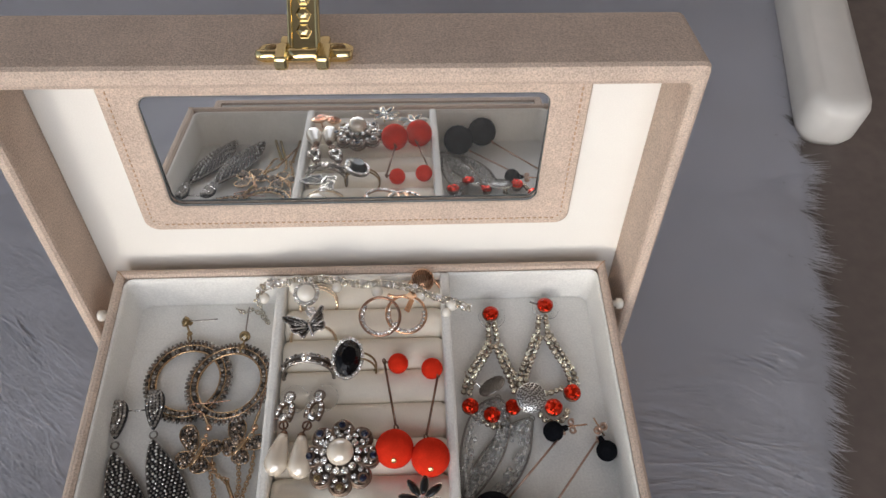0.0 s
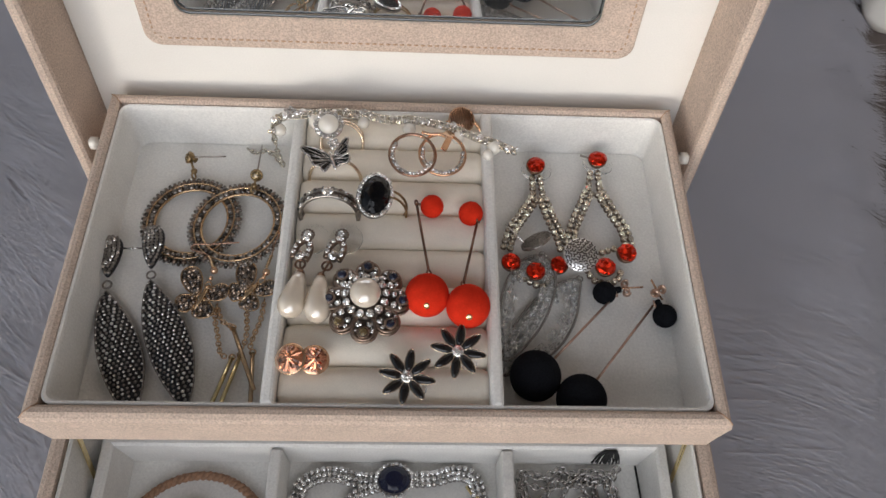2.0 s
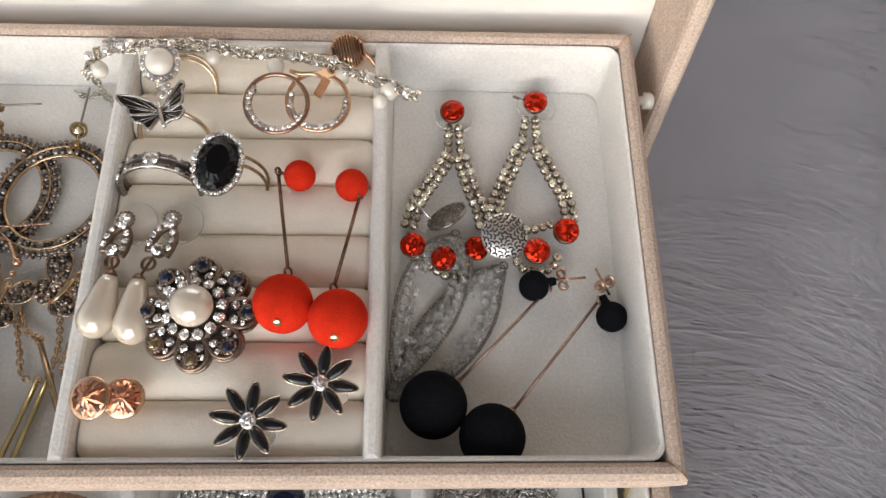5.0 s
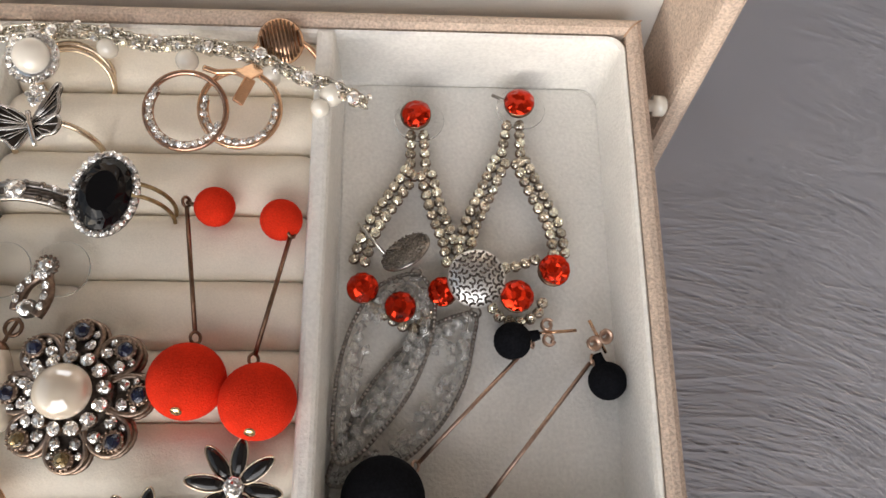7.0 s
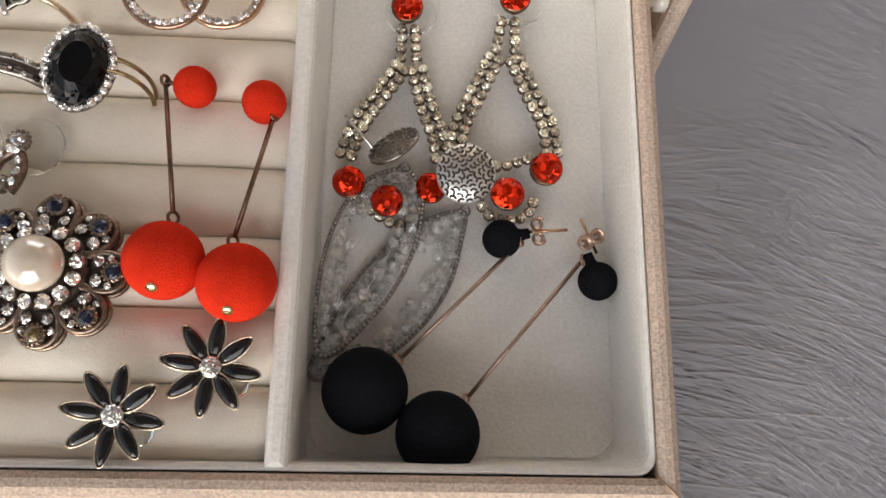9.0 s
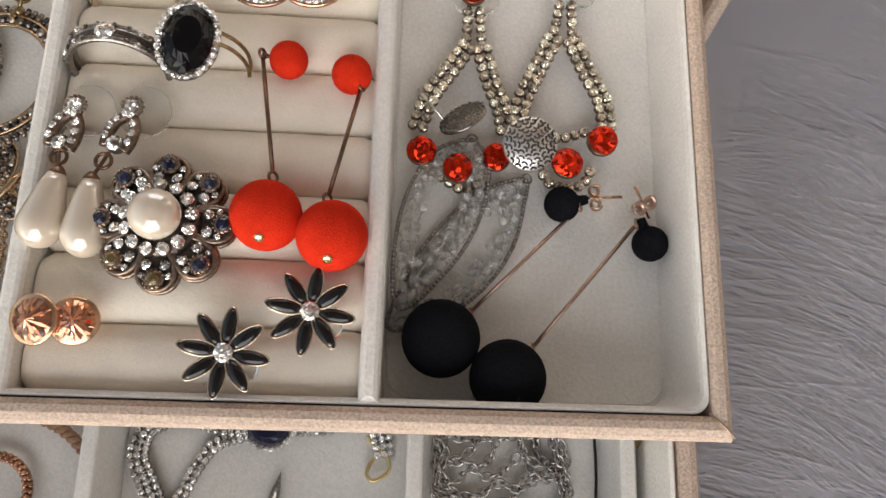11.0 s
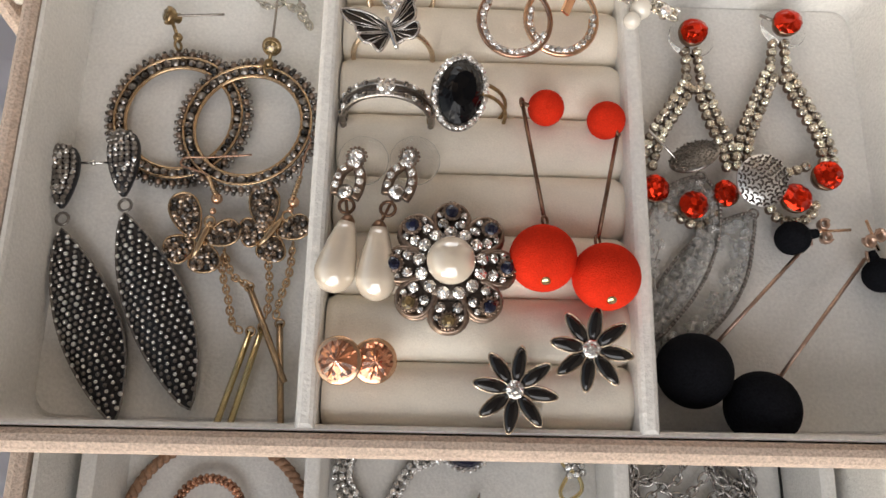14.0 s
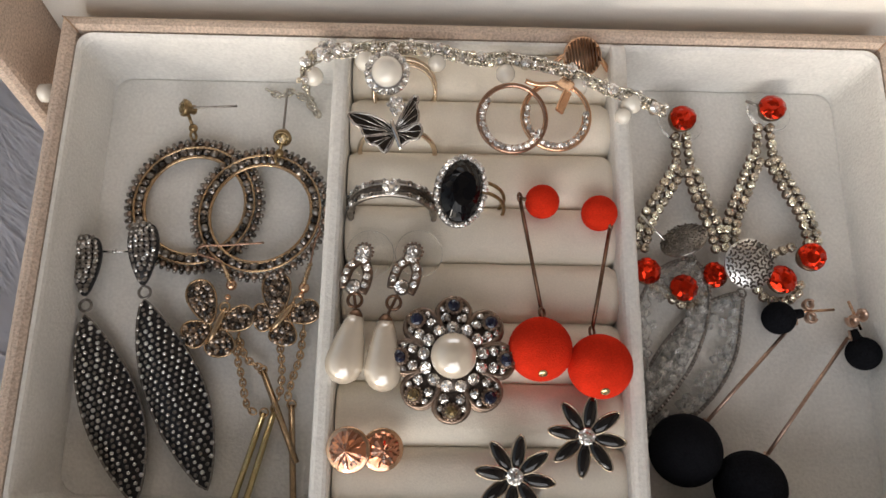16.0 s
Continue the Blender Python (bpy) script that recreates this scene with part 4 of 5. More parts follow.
def butterfly_ring():
    c = P3(-22.7, 95.7, 137)
    e = thing("butterfly_ring", c, "silver butterfly ring with black enamel wings and crystals", "ring")
    wings = (((0, 0.4), (-3, 3.2), (-7.5, 4.2), (-11.6, 3.6), (-10.2, 1.2), (-8.4, 0.2), (-7.4, -1.6), (-4, -1.0)), ((0, -0.3), (-4, -1.2), (-7.2, -2.0), (-6.0, -3.6), (-4.2, -3.8), (-2.4, -5.4), (-1.2, -4.2)),
             ((0.5, 0.8), (1.6, 4.0), (3.6, 7.6), (5.4, 9.6), (6.4, 8.6), (6.0, 6.6), (6.6, 4.6), (6.2, 2.4), (3.2, 0.8)), ((0.6, 0.2), (3.4, 0.4), (6.4, 2.0), (7.6, -0.2), (6.4, -2.2), (4.0, -2.4), (1.8, -3.2)))
    for i, ol in enumerate(wings):
        lift = Matrix.Rotation(radians(16 if i < 2 else -18), 4, "Y")
        pts = [(x * 0.001, y * 0.001) for x, y in ol]
        sm = [(v.x, v.y) for v in smooth_path([(x, y, 0) for x, y in pts], 3, True)]
        at = Matrix.Translation(c) @ lift
        part("wing", disc_mesh("wing", sm, -0.0004, 0.0002, ENAMEL), e, at, "black enamel wing")
        part("wing_rim", tube("wing_rim", [(x, y, 0.0003) for x, y in sm], 0.00034, CHAINMETAL, 6, True), e, at)
        for k in range(2, len(pts) - 1):
            part("vein", tube("vein", [(pts[0][0], pts[0][1], 0.0004), (pts[k][0] * 0.97, pts[k][1] * 0.97, 0.00035)], 0.00015, CHAINMETAL, 5), e, at)
    part("body", tube("body", smooth_path([c + Vector((-0.0006, 0.0032, 0.001)), c + Vector((0.0004, 0, 0.0012)), c + Vector((0.002, -0.0044, 0.0008))], 4), 0.0006, SILVER, 7), e)
    for k in range(6):
        a = 2 * math.pi * k / 6
        stone(e, c + Vector((0.0004 + 0.0016 * math.cos(a), 0.0076 + 0.0016 * math.sin(a), 0.001)), 0.0009, CRYSTAL)
    stone(e, c + Vector((0.0004, 0.0076, 0.0014)), 0.0009, CRYSTAL)
    stone(e, c + Vector((0.0002, 0.0050, 0.0012)), 0.0008, CRYSTAL)
    shank(e, c + Vector((0.0004, 0.0002, -0.0125)), 0.0100, (0, -0.95, 0.3), 0.0007, PALEGOLD)


def small_hoop(c, mat, a0, a1, label):
    e = thing("small_hoop_earring", c, label, "earring", "pair of small crystal hoops")
    q = Vector((0.05, -0.18, 1)).to_track_quat("Z", "Y").to_matrix().to_4x4()
    part("hoop", tube("hoop", ring_points(c, 0.0088, 48, q), 0.0007, mat, 8, True), e)
    part("inner_rim", tube("inner_rim", ring_points(c + Vector((0, 0, -0.0002)), 0.0073, 48, q, a0, a1), 0.0004, mat, 6), e)
    for k in range(17):
        a = radians(a0 + (a1 - a0) * k / 16)
        stone(e, c + q @ Vector((0.0079 * math.cos(a), 0.0079 * math.sin(a), 0.0005)), 0.00092, CRYSTAL, jitter=0.35)
    return e


def crystal_ring():
    top = P3(-22.8, 81.2, 137.5)
    c = top + Vector((-0.0002, -0.0022, -0.0106))
    e = thing("crystal_ring", c, "tarnished silver ring with square crystal and pave band", "ring")
    nrm = Vector((0, -0.98, 0.2))
    q = nrm.to_track_quat("Z", "Y").to_matrix().to_4x4()
    for dz in (-0.0016, 0.0, 0.0016):
        part("band", tube("band", ring_points(c + nrm * dz, 0.0108, 48, q), 0.00085, STEEL if dz else BLACKENED, 7, True), e)
    for k in range(13):
        for dz in (-0.0016, 0.0016):
            a = radians(18 + 144 * k / 12)
            o = q @ Vector((math.cos(a), math.sin(a), 0))
            if abs(a - math.pi / 2) > 0.22:
                stone(e, c + nrm * dz + o * 0.0116, 0.0008, CRYSTAL if k % 2 else MARCASITE, o, jitter=0.3)
    stone(e, top + Vector((0, 0, 0.0009)), 0.0022, CRYSTAL, (0, 0.1, 1), "square_stone", 12, 0.05, "square cut crystal")
    for sx in (-1, 1):
        for sy in (-1, 1):
            bead(e, top + Vector((sx * 0.0018, sy * 0.0018, 0.0006)), 0.0005, STEEL, "claw", seg=6, rings=4)


def oval_gem(name, a, b, h, mat, seg=20):
    v, f = [], []
    for s, z in ((0.93, -0.001), (1.0, 0.0), (0.80, h * 0.55), (0.55, h)):
        v += [(a * s * math.cos(2 * math.pi * (k + (0.5 if s == 0.80 else 0)) / seg), b * s * math.sin(2 * math.pi * (k + (0.5 if s == 0.80 else 0)) / seg), z) for k in range(seg)]
    for i in range(3):
        for k in range(seg):
            j = (k + 1) % seg
            A, B, C, D = i * seg + k, i * seg + j, (i + 1) * seg + j, (i + 1) * seg + k
            f += [(A, B, D), (B, C, D)]
    f.append(tuple(range(3 * seg, 4 * seg)))
    return mesh_of(name, v, f, mat)


def oval_ring():
    c = P3(-5.8, 81.2, 136)
    e = thing("oval_stone_ring", c, "silver ring with large oval black stone and crystal halo", "ring")
    m = Matrix.Translation(c) @ Matrix.Rotation(radians(-9), 4, "Z") @ Matrix.Rotation(radians(14), 4, "Y") @ Matrix.Rotation(radians(6), 4, "X")
    part("black_stone", oval_gem("black_stone", 0.0053, 0.0078, 0.0026, JET), e, m @ Matrix.Translation((0, 0, 0.0012)), "faceted oval black stone")
    part("setting", oval_gem("setting", 0.0068, 0.0093, 0.0006, STEEL, 30), e, m @ Matrix.Translation((0, 0, -0.0002)))
    for k in range(30):
        a = 2 * math.pi * k / 30
        p = m @ Vector((0.0060 * math.cos(a), 0.0085 * math.sin(a), 0.0008))
        stone(e, p, 0.00092, CRYSTAL, m.to_3x3() @ Vector((0, 0, 1)), jitter=0.4)
    for k in (0, 1):
        shank(e, c + Vector((0.0022, -0.0022 + k * 0.0027, -0.0090)), 0.0094, (0.05, -0.96, 0.25), 0.00048, BRASS)


def drop_earring(stud, mid, cap, bottom, r):
    e = thing("pearl_drop_earring", stud, "teardrop pearl earring with crystal links, on the cushions", "earring", "pair of pearl drops")
    part("plastic_back", lathe("plastic_back", [(0.0058, 0), (0.0060, 0.0002), (0.0058, 0.0005)], CLEAR, 28), e, place(stud + Vector((0.0012, 0.0006, -0.0040)), (0, -0.1, 1)), "clear plastic backing disc")
    part("cup", lathe("cup", [(0.0014, -0.0018), (0.0021, -0.0004), (0.0022, 0.0003), (0.0014, 0.0004)], STEEL, 16), e, place(stud))
    stone(e, stud + Vector((0, 0, 0.0006)), 0.0016, CRYSTAL, name="stud_stone", seg=10)
    for k in range(14):
        a = 2 * math.pi * k / 14
        bead(e, stud + Vector((0.0022 * math.cos(a), 0.0022 * math.sin(a), 0.0002)), 0.00045, ANTIQUE, "beading", seg=6, rings=4)
    d = mid - stud
    s = Vector((-d.y, d.x, 0)).normalized()
    for sg in (-1, 1):
        path = smooth_path([stud + d * 0.22 + s * sg * 0.0006, stud + d * 0.5 + s * sg * 0.0023, stud + d * 0.85 + s * sg * 0.0026, mid + d * 0.10 + s * sg * 0.0022], 6)
        part("frame_side", tube("frame_side", [p - Vector((0, 0, 0.0006)) for p in path], 0.0013, ANTIQUE, 8), e)
        for p, _ in along(path, 0.0022):
            stone(e, p + Vector((0, 0, 0.0009)), 0.00092, CRYSTAL, jitter=0.3)
    stone(e, mid + Vector((0, 0, 0.0006)), 0.00175, CRYSTAL, name="drop_stone", seg=10)
    bead(e, mid - Vector((0, 0, 0.0006)), 0.0021, STEEL, "cup", seg=12, rings=6)
    wire(e, ring_points(mid + (cap - mid) * 0.50, 0.0017, 14), 0.00042, BRONZE, "jump_ring", 1, True)
    wire(e, [mid + (cap - mid) * 0.25, mid + (cap - mid) * 0.6, cap], 0.0004, BRONZE, "link", 2)
    ax = (cap - bottom).normalized()
    n = (cap - bottom).length
    prof = [(r * math.sqrt(max(0.0, 1 - ((0.3 - t) / 0.3) ** 2)) if t < 0.3 else r - (r - 0.0018) * ((t - 0.3) / 0.7) ** 1.3, n * t) for t in (0.0, 0.006, 0.025, 0.055, 0.1, 0.16, 0.23, 0.3, 0.38, 0.48, 0.6, 0.72, 0.85, 0.97)]
    part("pearl", lathe("pearl", prof, PEARL, 26), e, place(bottom, ax), "glossy teardrop pearl")
    part("pearl_cap", lathe("pearl_cap", [(0.0019, -0.0012), (0.0017, 0), (0.0011, 0.0008), (0.0006, 0.0013)], BRONZE, 14), e, place(cap, ax))


def flower_brooch():
    c = P3(-7.2, 40.5, 135.0)
    e = thing("flower_brooch", c, "dark flower brooch with central pearl, navy stones and crystals", "brooch")
    part("backplate", lathe("backplate", [(0.006, -0.0058), (0.0078, -0.0035), (0.0082, -0.0012), (0.0070, 0.0002), (0.002, 0.0006)], BLACKENED, 24), e, Matrix.Translation(c))
    part("pearl", ball("pearl", 0.0053, PEARL, 30, 18, 0.86), e, Matrix.Translation(c + Vector((0, 0, 0.0038))), "large cream pearl")
    for k in range(13):
        a = 2 * math.pi * (k + 0.3) / 13
        p = c + Vector((0.0069 * math.cos(a), 0.0069 * math.sin(a), 0.0017))
        bead(e, p - Vector((0, 0, 0.0008)), 0.0015, ANTIQUE, "cup", seg=8, rings=5)
        stone(e, p + Vector((0, 0, 0.0003)), 0.00142, CRYSTAL, (0.25 * math.cos(a), 0.25 * math.sin(a), 1), jitter=0.2)
    for k in range(8):
        a = radians(90 + 45 * k - 1)
        d, s = Vector((math.cos(a), math.sin(a), 0)), Vector((-math.sin(a), math.cos(a), 0))
        ol = [(0.0050 + 0.0097 * (0.5 - 0.5 * math.cos(2 * math.pi * j / 20)) ** 0.75, 0.0038 * math.sin(2 * math.pi * j / 20)) for j in range(20)]
        m = Matrix.Translation(c - Vector((0, 0, 0.0003))) @ Matrix((d, s, Vector((0, 0, 1)))).transposed().to_4x4() @ Matrix.Rotation(radians(9), 4, "Y")
        petal = part("petal", disc_mesh("petal", ol, -0.0009, 0.0, BLACKENED), e, m)
        part("petal_rim", tube("petal_rim", [(x, y, 0.0003) for x, y in ol], 0.00062, ANTIQUE, 6, True), e, m)
        part("petal_rim", tube("petal_rim", [(x * 0.99 + 0.0005, y * 1.1, -0.0016) for x, y in ol], 0.0006, ANTIQUE, 6, True), e, m)
        mat = SMOKY if k in (3, 4) else NAVY
        p = m @ Vector((0.0125, 0, 0.0009))
        part("stone_cup", lathe("stone_cup", [(0.0013, -0.001), (0.0021, 0), (0.0021, 0.0006), (0.0016, 0.0008)], ANTIQUE, 14), e, Matrix.Translation(p))
        for j in range(14):
            bead(e, p + Vector((0.00205 * math.cos(j * 0.4488), 0.00205 * math.sin(j * 0.4488), 0.0007)), 0.0003, ANTIQUE, "beading", seg=6, rings=4)
        stone(e, p + Vector((0, 0, 0.0007)), 0.0016, mat, name="petal_stone", seg=10)
        for u, v, r in ((0.0094, 0.0019, 0.00122), (0.0094, -0.0019, 0.00122), (0.0116, 0.0027, 0.00075), (0.0116, -0.0027, 0.00075)):
            stone(e, m @ Vector((u, v, 0.0010)), r, CRYSTAL, jitter=0.3)


def ball_drop(small, rs, top, loop, big, rb, mat, rod_mat, label, group, plug=True):
    e = thing("ball_drop_earring", big, label, "earring", group)
    part("stud_ball", ball("stud_ball", rs, mat, 24, 16), e, Matrix.Translation(small))
    wire(e, [top, loop], 0.0005, rod_mat, "rod", 1)
    out = (loop - top).normalized()
    wire(e, ring_points(loop + out * 0.0010, 0.0012, 14, Matrix.Rotation(radians(50), 4, "Y")), 0.00035, rod_mat, "loop", 1, True)
    wire(e, ring_points(top - out * 0.0010, 0.0011, 14, Matrix.Rotation(radians(60), 4, "Y")), 0.00035, rod_mat, "loop", 1, True)
    wire(e, [top - out * 0.001, (top + small) / 2, small], 0.0005, rod_mat, "stem", 2)
    part("drop_ball", ball("drop_ball", rb, mat, 36, 24), e, Matrix.Translation(big))
    if plug:
        w = Vector((-0.02, -0.80, 0.60)).normalized()
        part("plug", lathe("plug", [(0.0010, -0.0004), (0.0011, 0.0003), (0.0006, 0.0005)], GOLD, 14), e, place(big + w * (rb - 0.0001), w), "small gold end plug")
    return e


def rivoli_stud(c, r, up):
    e = thing("rivoli_stud", c, "round peach crystal stud earring in rose gold", "earring", "pair of peach studs")
    seg = 22
    v = [(math.cos(2 * math.pi * k / seg), math.sin(2 * math.pi * k / seg), 0) for k in range(seg)] + [(0.52 * math.cos(2 * math.pi * (k + 0.5) / seg), 0.52 * math.sin(2 * math.pi * (k + 0.5) / seg), 0.22 + 0.05 * (k % 2)) for k in range(seg)] + [(0, 0, 0.5)]
    f = []
    for k in range(seg):
        j = (k + 1) % seg
        f += [(k, j, seg + k), (j, seg + j, seg + k), (seg + k, seg + j, 2 * seg)]
    f.append(tuple(reversed(range(seg))))
    part("peach_stone", mesh_of("peach_stone", v, f, PEACH), e, place(c, up, 0.2, r), "pointed peach crystal")
    part("bezel", lathe("bezel", [(r * 0.5, -0.0022), (r * 0.98, -0.0006), (r * 1.03, 0.0001), (r * 0.97, 0.0004)], COPPER, 28), e, place(c, up))
    wire(e, [c, c - Vector(up).normalized() * 0.006], 0.0004, COPPER, "post", 1)


def daisy_stud(c, turn, tilt):
    e = thing("daisy_stud", c, "black enamel daisy stud earring with crystal centre", "earring", "pair of black daisies")
    base = Matrix.Translation(c) @ Matrix.Rotation(radians(tilt), 4, "X")
    for k in range(8):
        ol = [(0.0055 - 0.0040 * math.cos(2 * math.pi * j / 18), 0.00155 * math.sin(2 * math.pi * j / 18) * (1.0 + 0.12 * math.cos(2 * math.pi * j / 18))) for j in range(18)]
        m = base @ Matrix.Rotation(radians(turn + 45 * k), 4, "Z") @ Matrix.Rotation(radians(-5 + 4 * math.sin(k * 2.3)), 4, "Y")
        part("petal", disc_mesh("petal", ol, -0.0003, 0.0002, ENAMEL, 0.0007), e, m, "glossy black petal")
        part("petal_rim", tube("petal_rim", [(x, y, 0.0002) for x, y in ol], 0.00022, PALEGOLD, 5, True), e, m)
    part("centre_cup", lathe("centre_cup", [(0.0012, -0.001), (0.0021, 0), (0.0021, 0.0009), (0.0016, 0.0011)], SILVER, 14), e, base)
    stone(e, c + Vector((0, 0, 0.0014)), 0.0010, CRYSTAL, name="centre_stone", seg=10)
    for k in range(6):
        stone(e, c + Vector((0.0014 * math.cos(k * 1.047), 0.0014 * math.sin(k * 1.047), 0.0011)), 0.0007, CRYSTAL, name="centre_stone", seg=6, jitter=0.6)
    wire(e, [c, c - Vector((0, -0.001, 0.005))], 0.0004, GOLD, "post", 1)
    part("butterfly_back", lathe("butterfly_back", [(0.0022, 0), (0.0026, 0.001), (0.0022, 0.002)], CLEAR, 14), e, place(c + Vector((0.004, -0.003, -0.0042))), "clear plastic earring back")


pearl_ring()
butterfly_ring()
g1 = small_hoop(P3(7.6, 102.8, 132.5), DARKCOPPER, 130, 320, "small bronze hoop earring set with crystals")
g2 = small_hoop(P3(19.2, 104.1, 131.5), COPPER, 150, 350, "small rose gold hoop earring set with crystals")
part("lever", slab("lever", -0.0013, 0.0013, -0.0034, 0.0034, -0.0005, 0.0005, COPPER, 0.0004), g2, Matrix.Translation(P3(20.6, 106.7, 135)) @ Matrix.Rotation(radians(-22), 4, "Z") @ Matrix.Rotation(radians(30), 4, "Y"), "folded rose gold lever")
part("lever", slab("lever", -0.0020, 0.0020, -0.0030, 0.0030, -0.0004, 0.0004, COPPER, 0.0004), g2, Matrix.Translation(P3(21.4, 112.0, 134)) @ Matrix.Rotation(radians(-35), 4, "Z") @ Matrix.Rotation(radians(-30), 4, "X"))
wire(g2, [P3(11.0, 112.8, 134), P3(14.2, 111.8, 134), P3(17.8, 111.9, 134), P3(20.7, 110.7, 134)], 0.0007, COPPER, "hinge", 4)


def disc_ring():
    c = P3(27.0, 122.3, 130.5)
    e = thing("disc_ring", c, "brown rose gold disc ring with ribbed face", "ring")
    m = place(c, (0.1, -0.45, 0.9))
    part("disc", lathe("disc", [(0.0050, -0.0008), (0.0054, 0), (0.0050, 0.0006), (0.0010, 0.0009)], COPPER, 28), e, m)
    for k in range(-5, 6):
        h = math.sqrt(0.0049 ** 2 - (k * 0.0009) ** 2)
        part("rib", tube("rib", [(k * 0.0009, -h, 0.0008), (k * 0.0009, 0, 0.0011), (k * 0.0009, h, 0.0008)], 0.00028, BRONZE, 5), e, m)
    shank(e, c + Vector((0, -0.003, -0.0085)), 0.0088, (0, -0.8, 0.6), 0.0007, COPPER)


disc_ring()
crystal_ring()
oval_ring()
drop_earring(P3(-29.3, 66.3, 132), P3(-31.5, 57.6, 132), P3(-30.5, 50.8, 132.5), P3(-33.9, 34.3, 131), 0.0047)
drop_earring(P3(-17.1, 66.6, 132), P3(-19.8, 57.8, 132), P3(-23.4, 49.7, 132.5), P3(-23.7, 32.6, 131), 0.0047)
flower_brooch()
ball_drop(P3(15.3, 81.0, 130.0), 0.0044, P3(9.6, 80.7, 131.0), P3(14.2, 53.0, 131.5), P3(13.7, 43.2, 132), 0.0077, REDVELVET, BRONZE, "red velvet ball drop earring on dark bronze rod", "pair of red ball drops")
ball_drop(P3(29.8, 78.2, 130.0), 0.0046, P3(32.1, 74.0, 131.0), P3(26.6, 48.6, 131.5), P3(27.9, 39.3, 132), 0.0077, REDVELVET, BRONZE, "red velvet ball drop earring on dark bronze rod", "pair of red ball drops")
rivoli_stud(P3(-31.0, 19.4, 131.5), 0.0052, (-0.18, -0.15, 1))
rivoli_stud(P3(-23.3, 19.5, 130.6), 0.0049, (0.2, -0.15, 1))
daisy_stud(P3(7.4, 14.0, 130.6), 81, 4)
daisy_stud(P3(24.3, 23.2, 130.6), 81, 6)


def pearl_bracelet():
    path = smooth_path([P3(-47.2, 112.4, 133), P3(-46.5, 117.2, 133), P3(-42.7, 120.6, 133), P3(-36.9, 121.1, 133), P3(-28.3, 122.3, 133), P3(-19.6, 122.6, 133), P3(-10.9, 121.6, 133), P3(-2.1, 119.6, 133), P3(6.6, 120.1, 133), P3(15.3, 118.5, 133), P3(23.9, 116.1, 133), P3(32.4, 111.9, 133), P3(39.5, 109.6, 133), P3(47.2, 105.7, 133)], 5)
    e = thing("pearl_bracelet", path[0], "silver crystal bracelet with ivory pearls lying along the tray's back", "bracelet")
    lift = Vector((0, 0, 0.0008))
    for i, (p, d) in enumerate(along(path, 0.0024)):
        side = d.cross(Vector((0, 0, 1))).normalized()
        w = side * (0.0010 * math.sin(i * 1.7))
        if i % 5 == 2:
            bead(e, p + w - Vector((0, 0, 0.0008)), 0.0015, PALESILVER, "setting", seg=8, rings=4)
            stone(e, p + w + lift, 0.0015, CRYSTAL, seg=10)
        else:
            stone(e, p + w + side * 0.0008, 0.0009, CHAMPAGNE if i % 2 else CRYSTAL, (random.uniform(-0.6, 0.6), random.uniform(-0.8, 0.2), 1))
            stone(e, p + w - side * 0.0011 - lift, 0.0008, CHAMPAGNE if i % 3 == 0 else CRYSTAL, (random.uniform(-0.6, 0.6), random.uniform(-0.8, 0.2), 1))
    chain(e, [p + Vector((0, 0.0010, -0.0004)) for p in path], PALESILVER, 0.0017, 0.0013, 0.0008, 0.0003)
    chain(e, [p + Vector((0.0005, -0.0012, -0.0006)) for p in path], PALESILVER, 0.0017, 0.0013, 0.0008, 0.0003)
    c = P3(-40.8, 120.0, 134)
    for k in range(9):
        a = 2 * math.pi * k / 8
        r = 0 if k == 8 else 0.0022
        stone(e, c + Vector((r * math.cos(a), r * math.sin(a), 0.0012 if k == 8 else 0.0006)), 0.0012, CRYSTAL, jitter=0.5)
    for p, r in zip([P3(-44.7, 114.3, 131), P3(-31.2, 119.2, 131), P3(-12.2, 119.1, 131), P3(6.1, 116.4, 131), P3(25.3, 112.8, 131), P3(39.5, 108.4, 131), P3(37.0, 104.9, 131)], (0.0026, 0.0028, 0.0024, 0.0026, 0.0025, 0.0028, 0.0022)):
        bead(e, p, r, IVORY, "pearl", seg=18, rings=12)
    chain(e, smooth_path([P3(-47.3, 116.0, 131), P3(-47.7, 114.2, 124), P3(-48.0, 115.5, 112), P3(-47.2, 114.4, 108), P3(-50.9, 119.2, 107.5), P3(-55.1, 121.6, 107.5), P3(-58.3, 120.2, 107.5), P3(-62.8, 122.4, 107.5)], 5), PALESILVER, 0.0021, 0.0017, 0.0010, 0.00034)


pearl_bracelet()


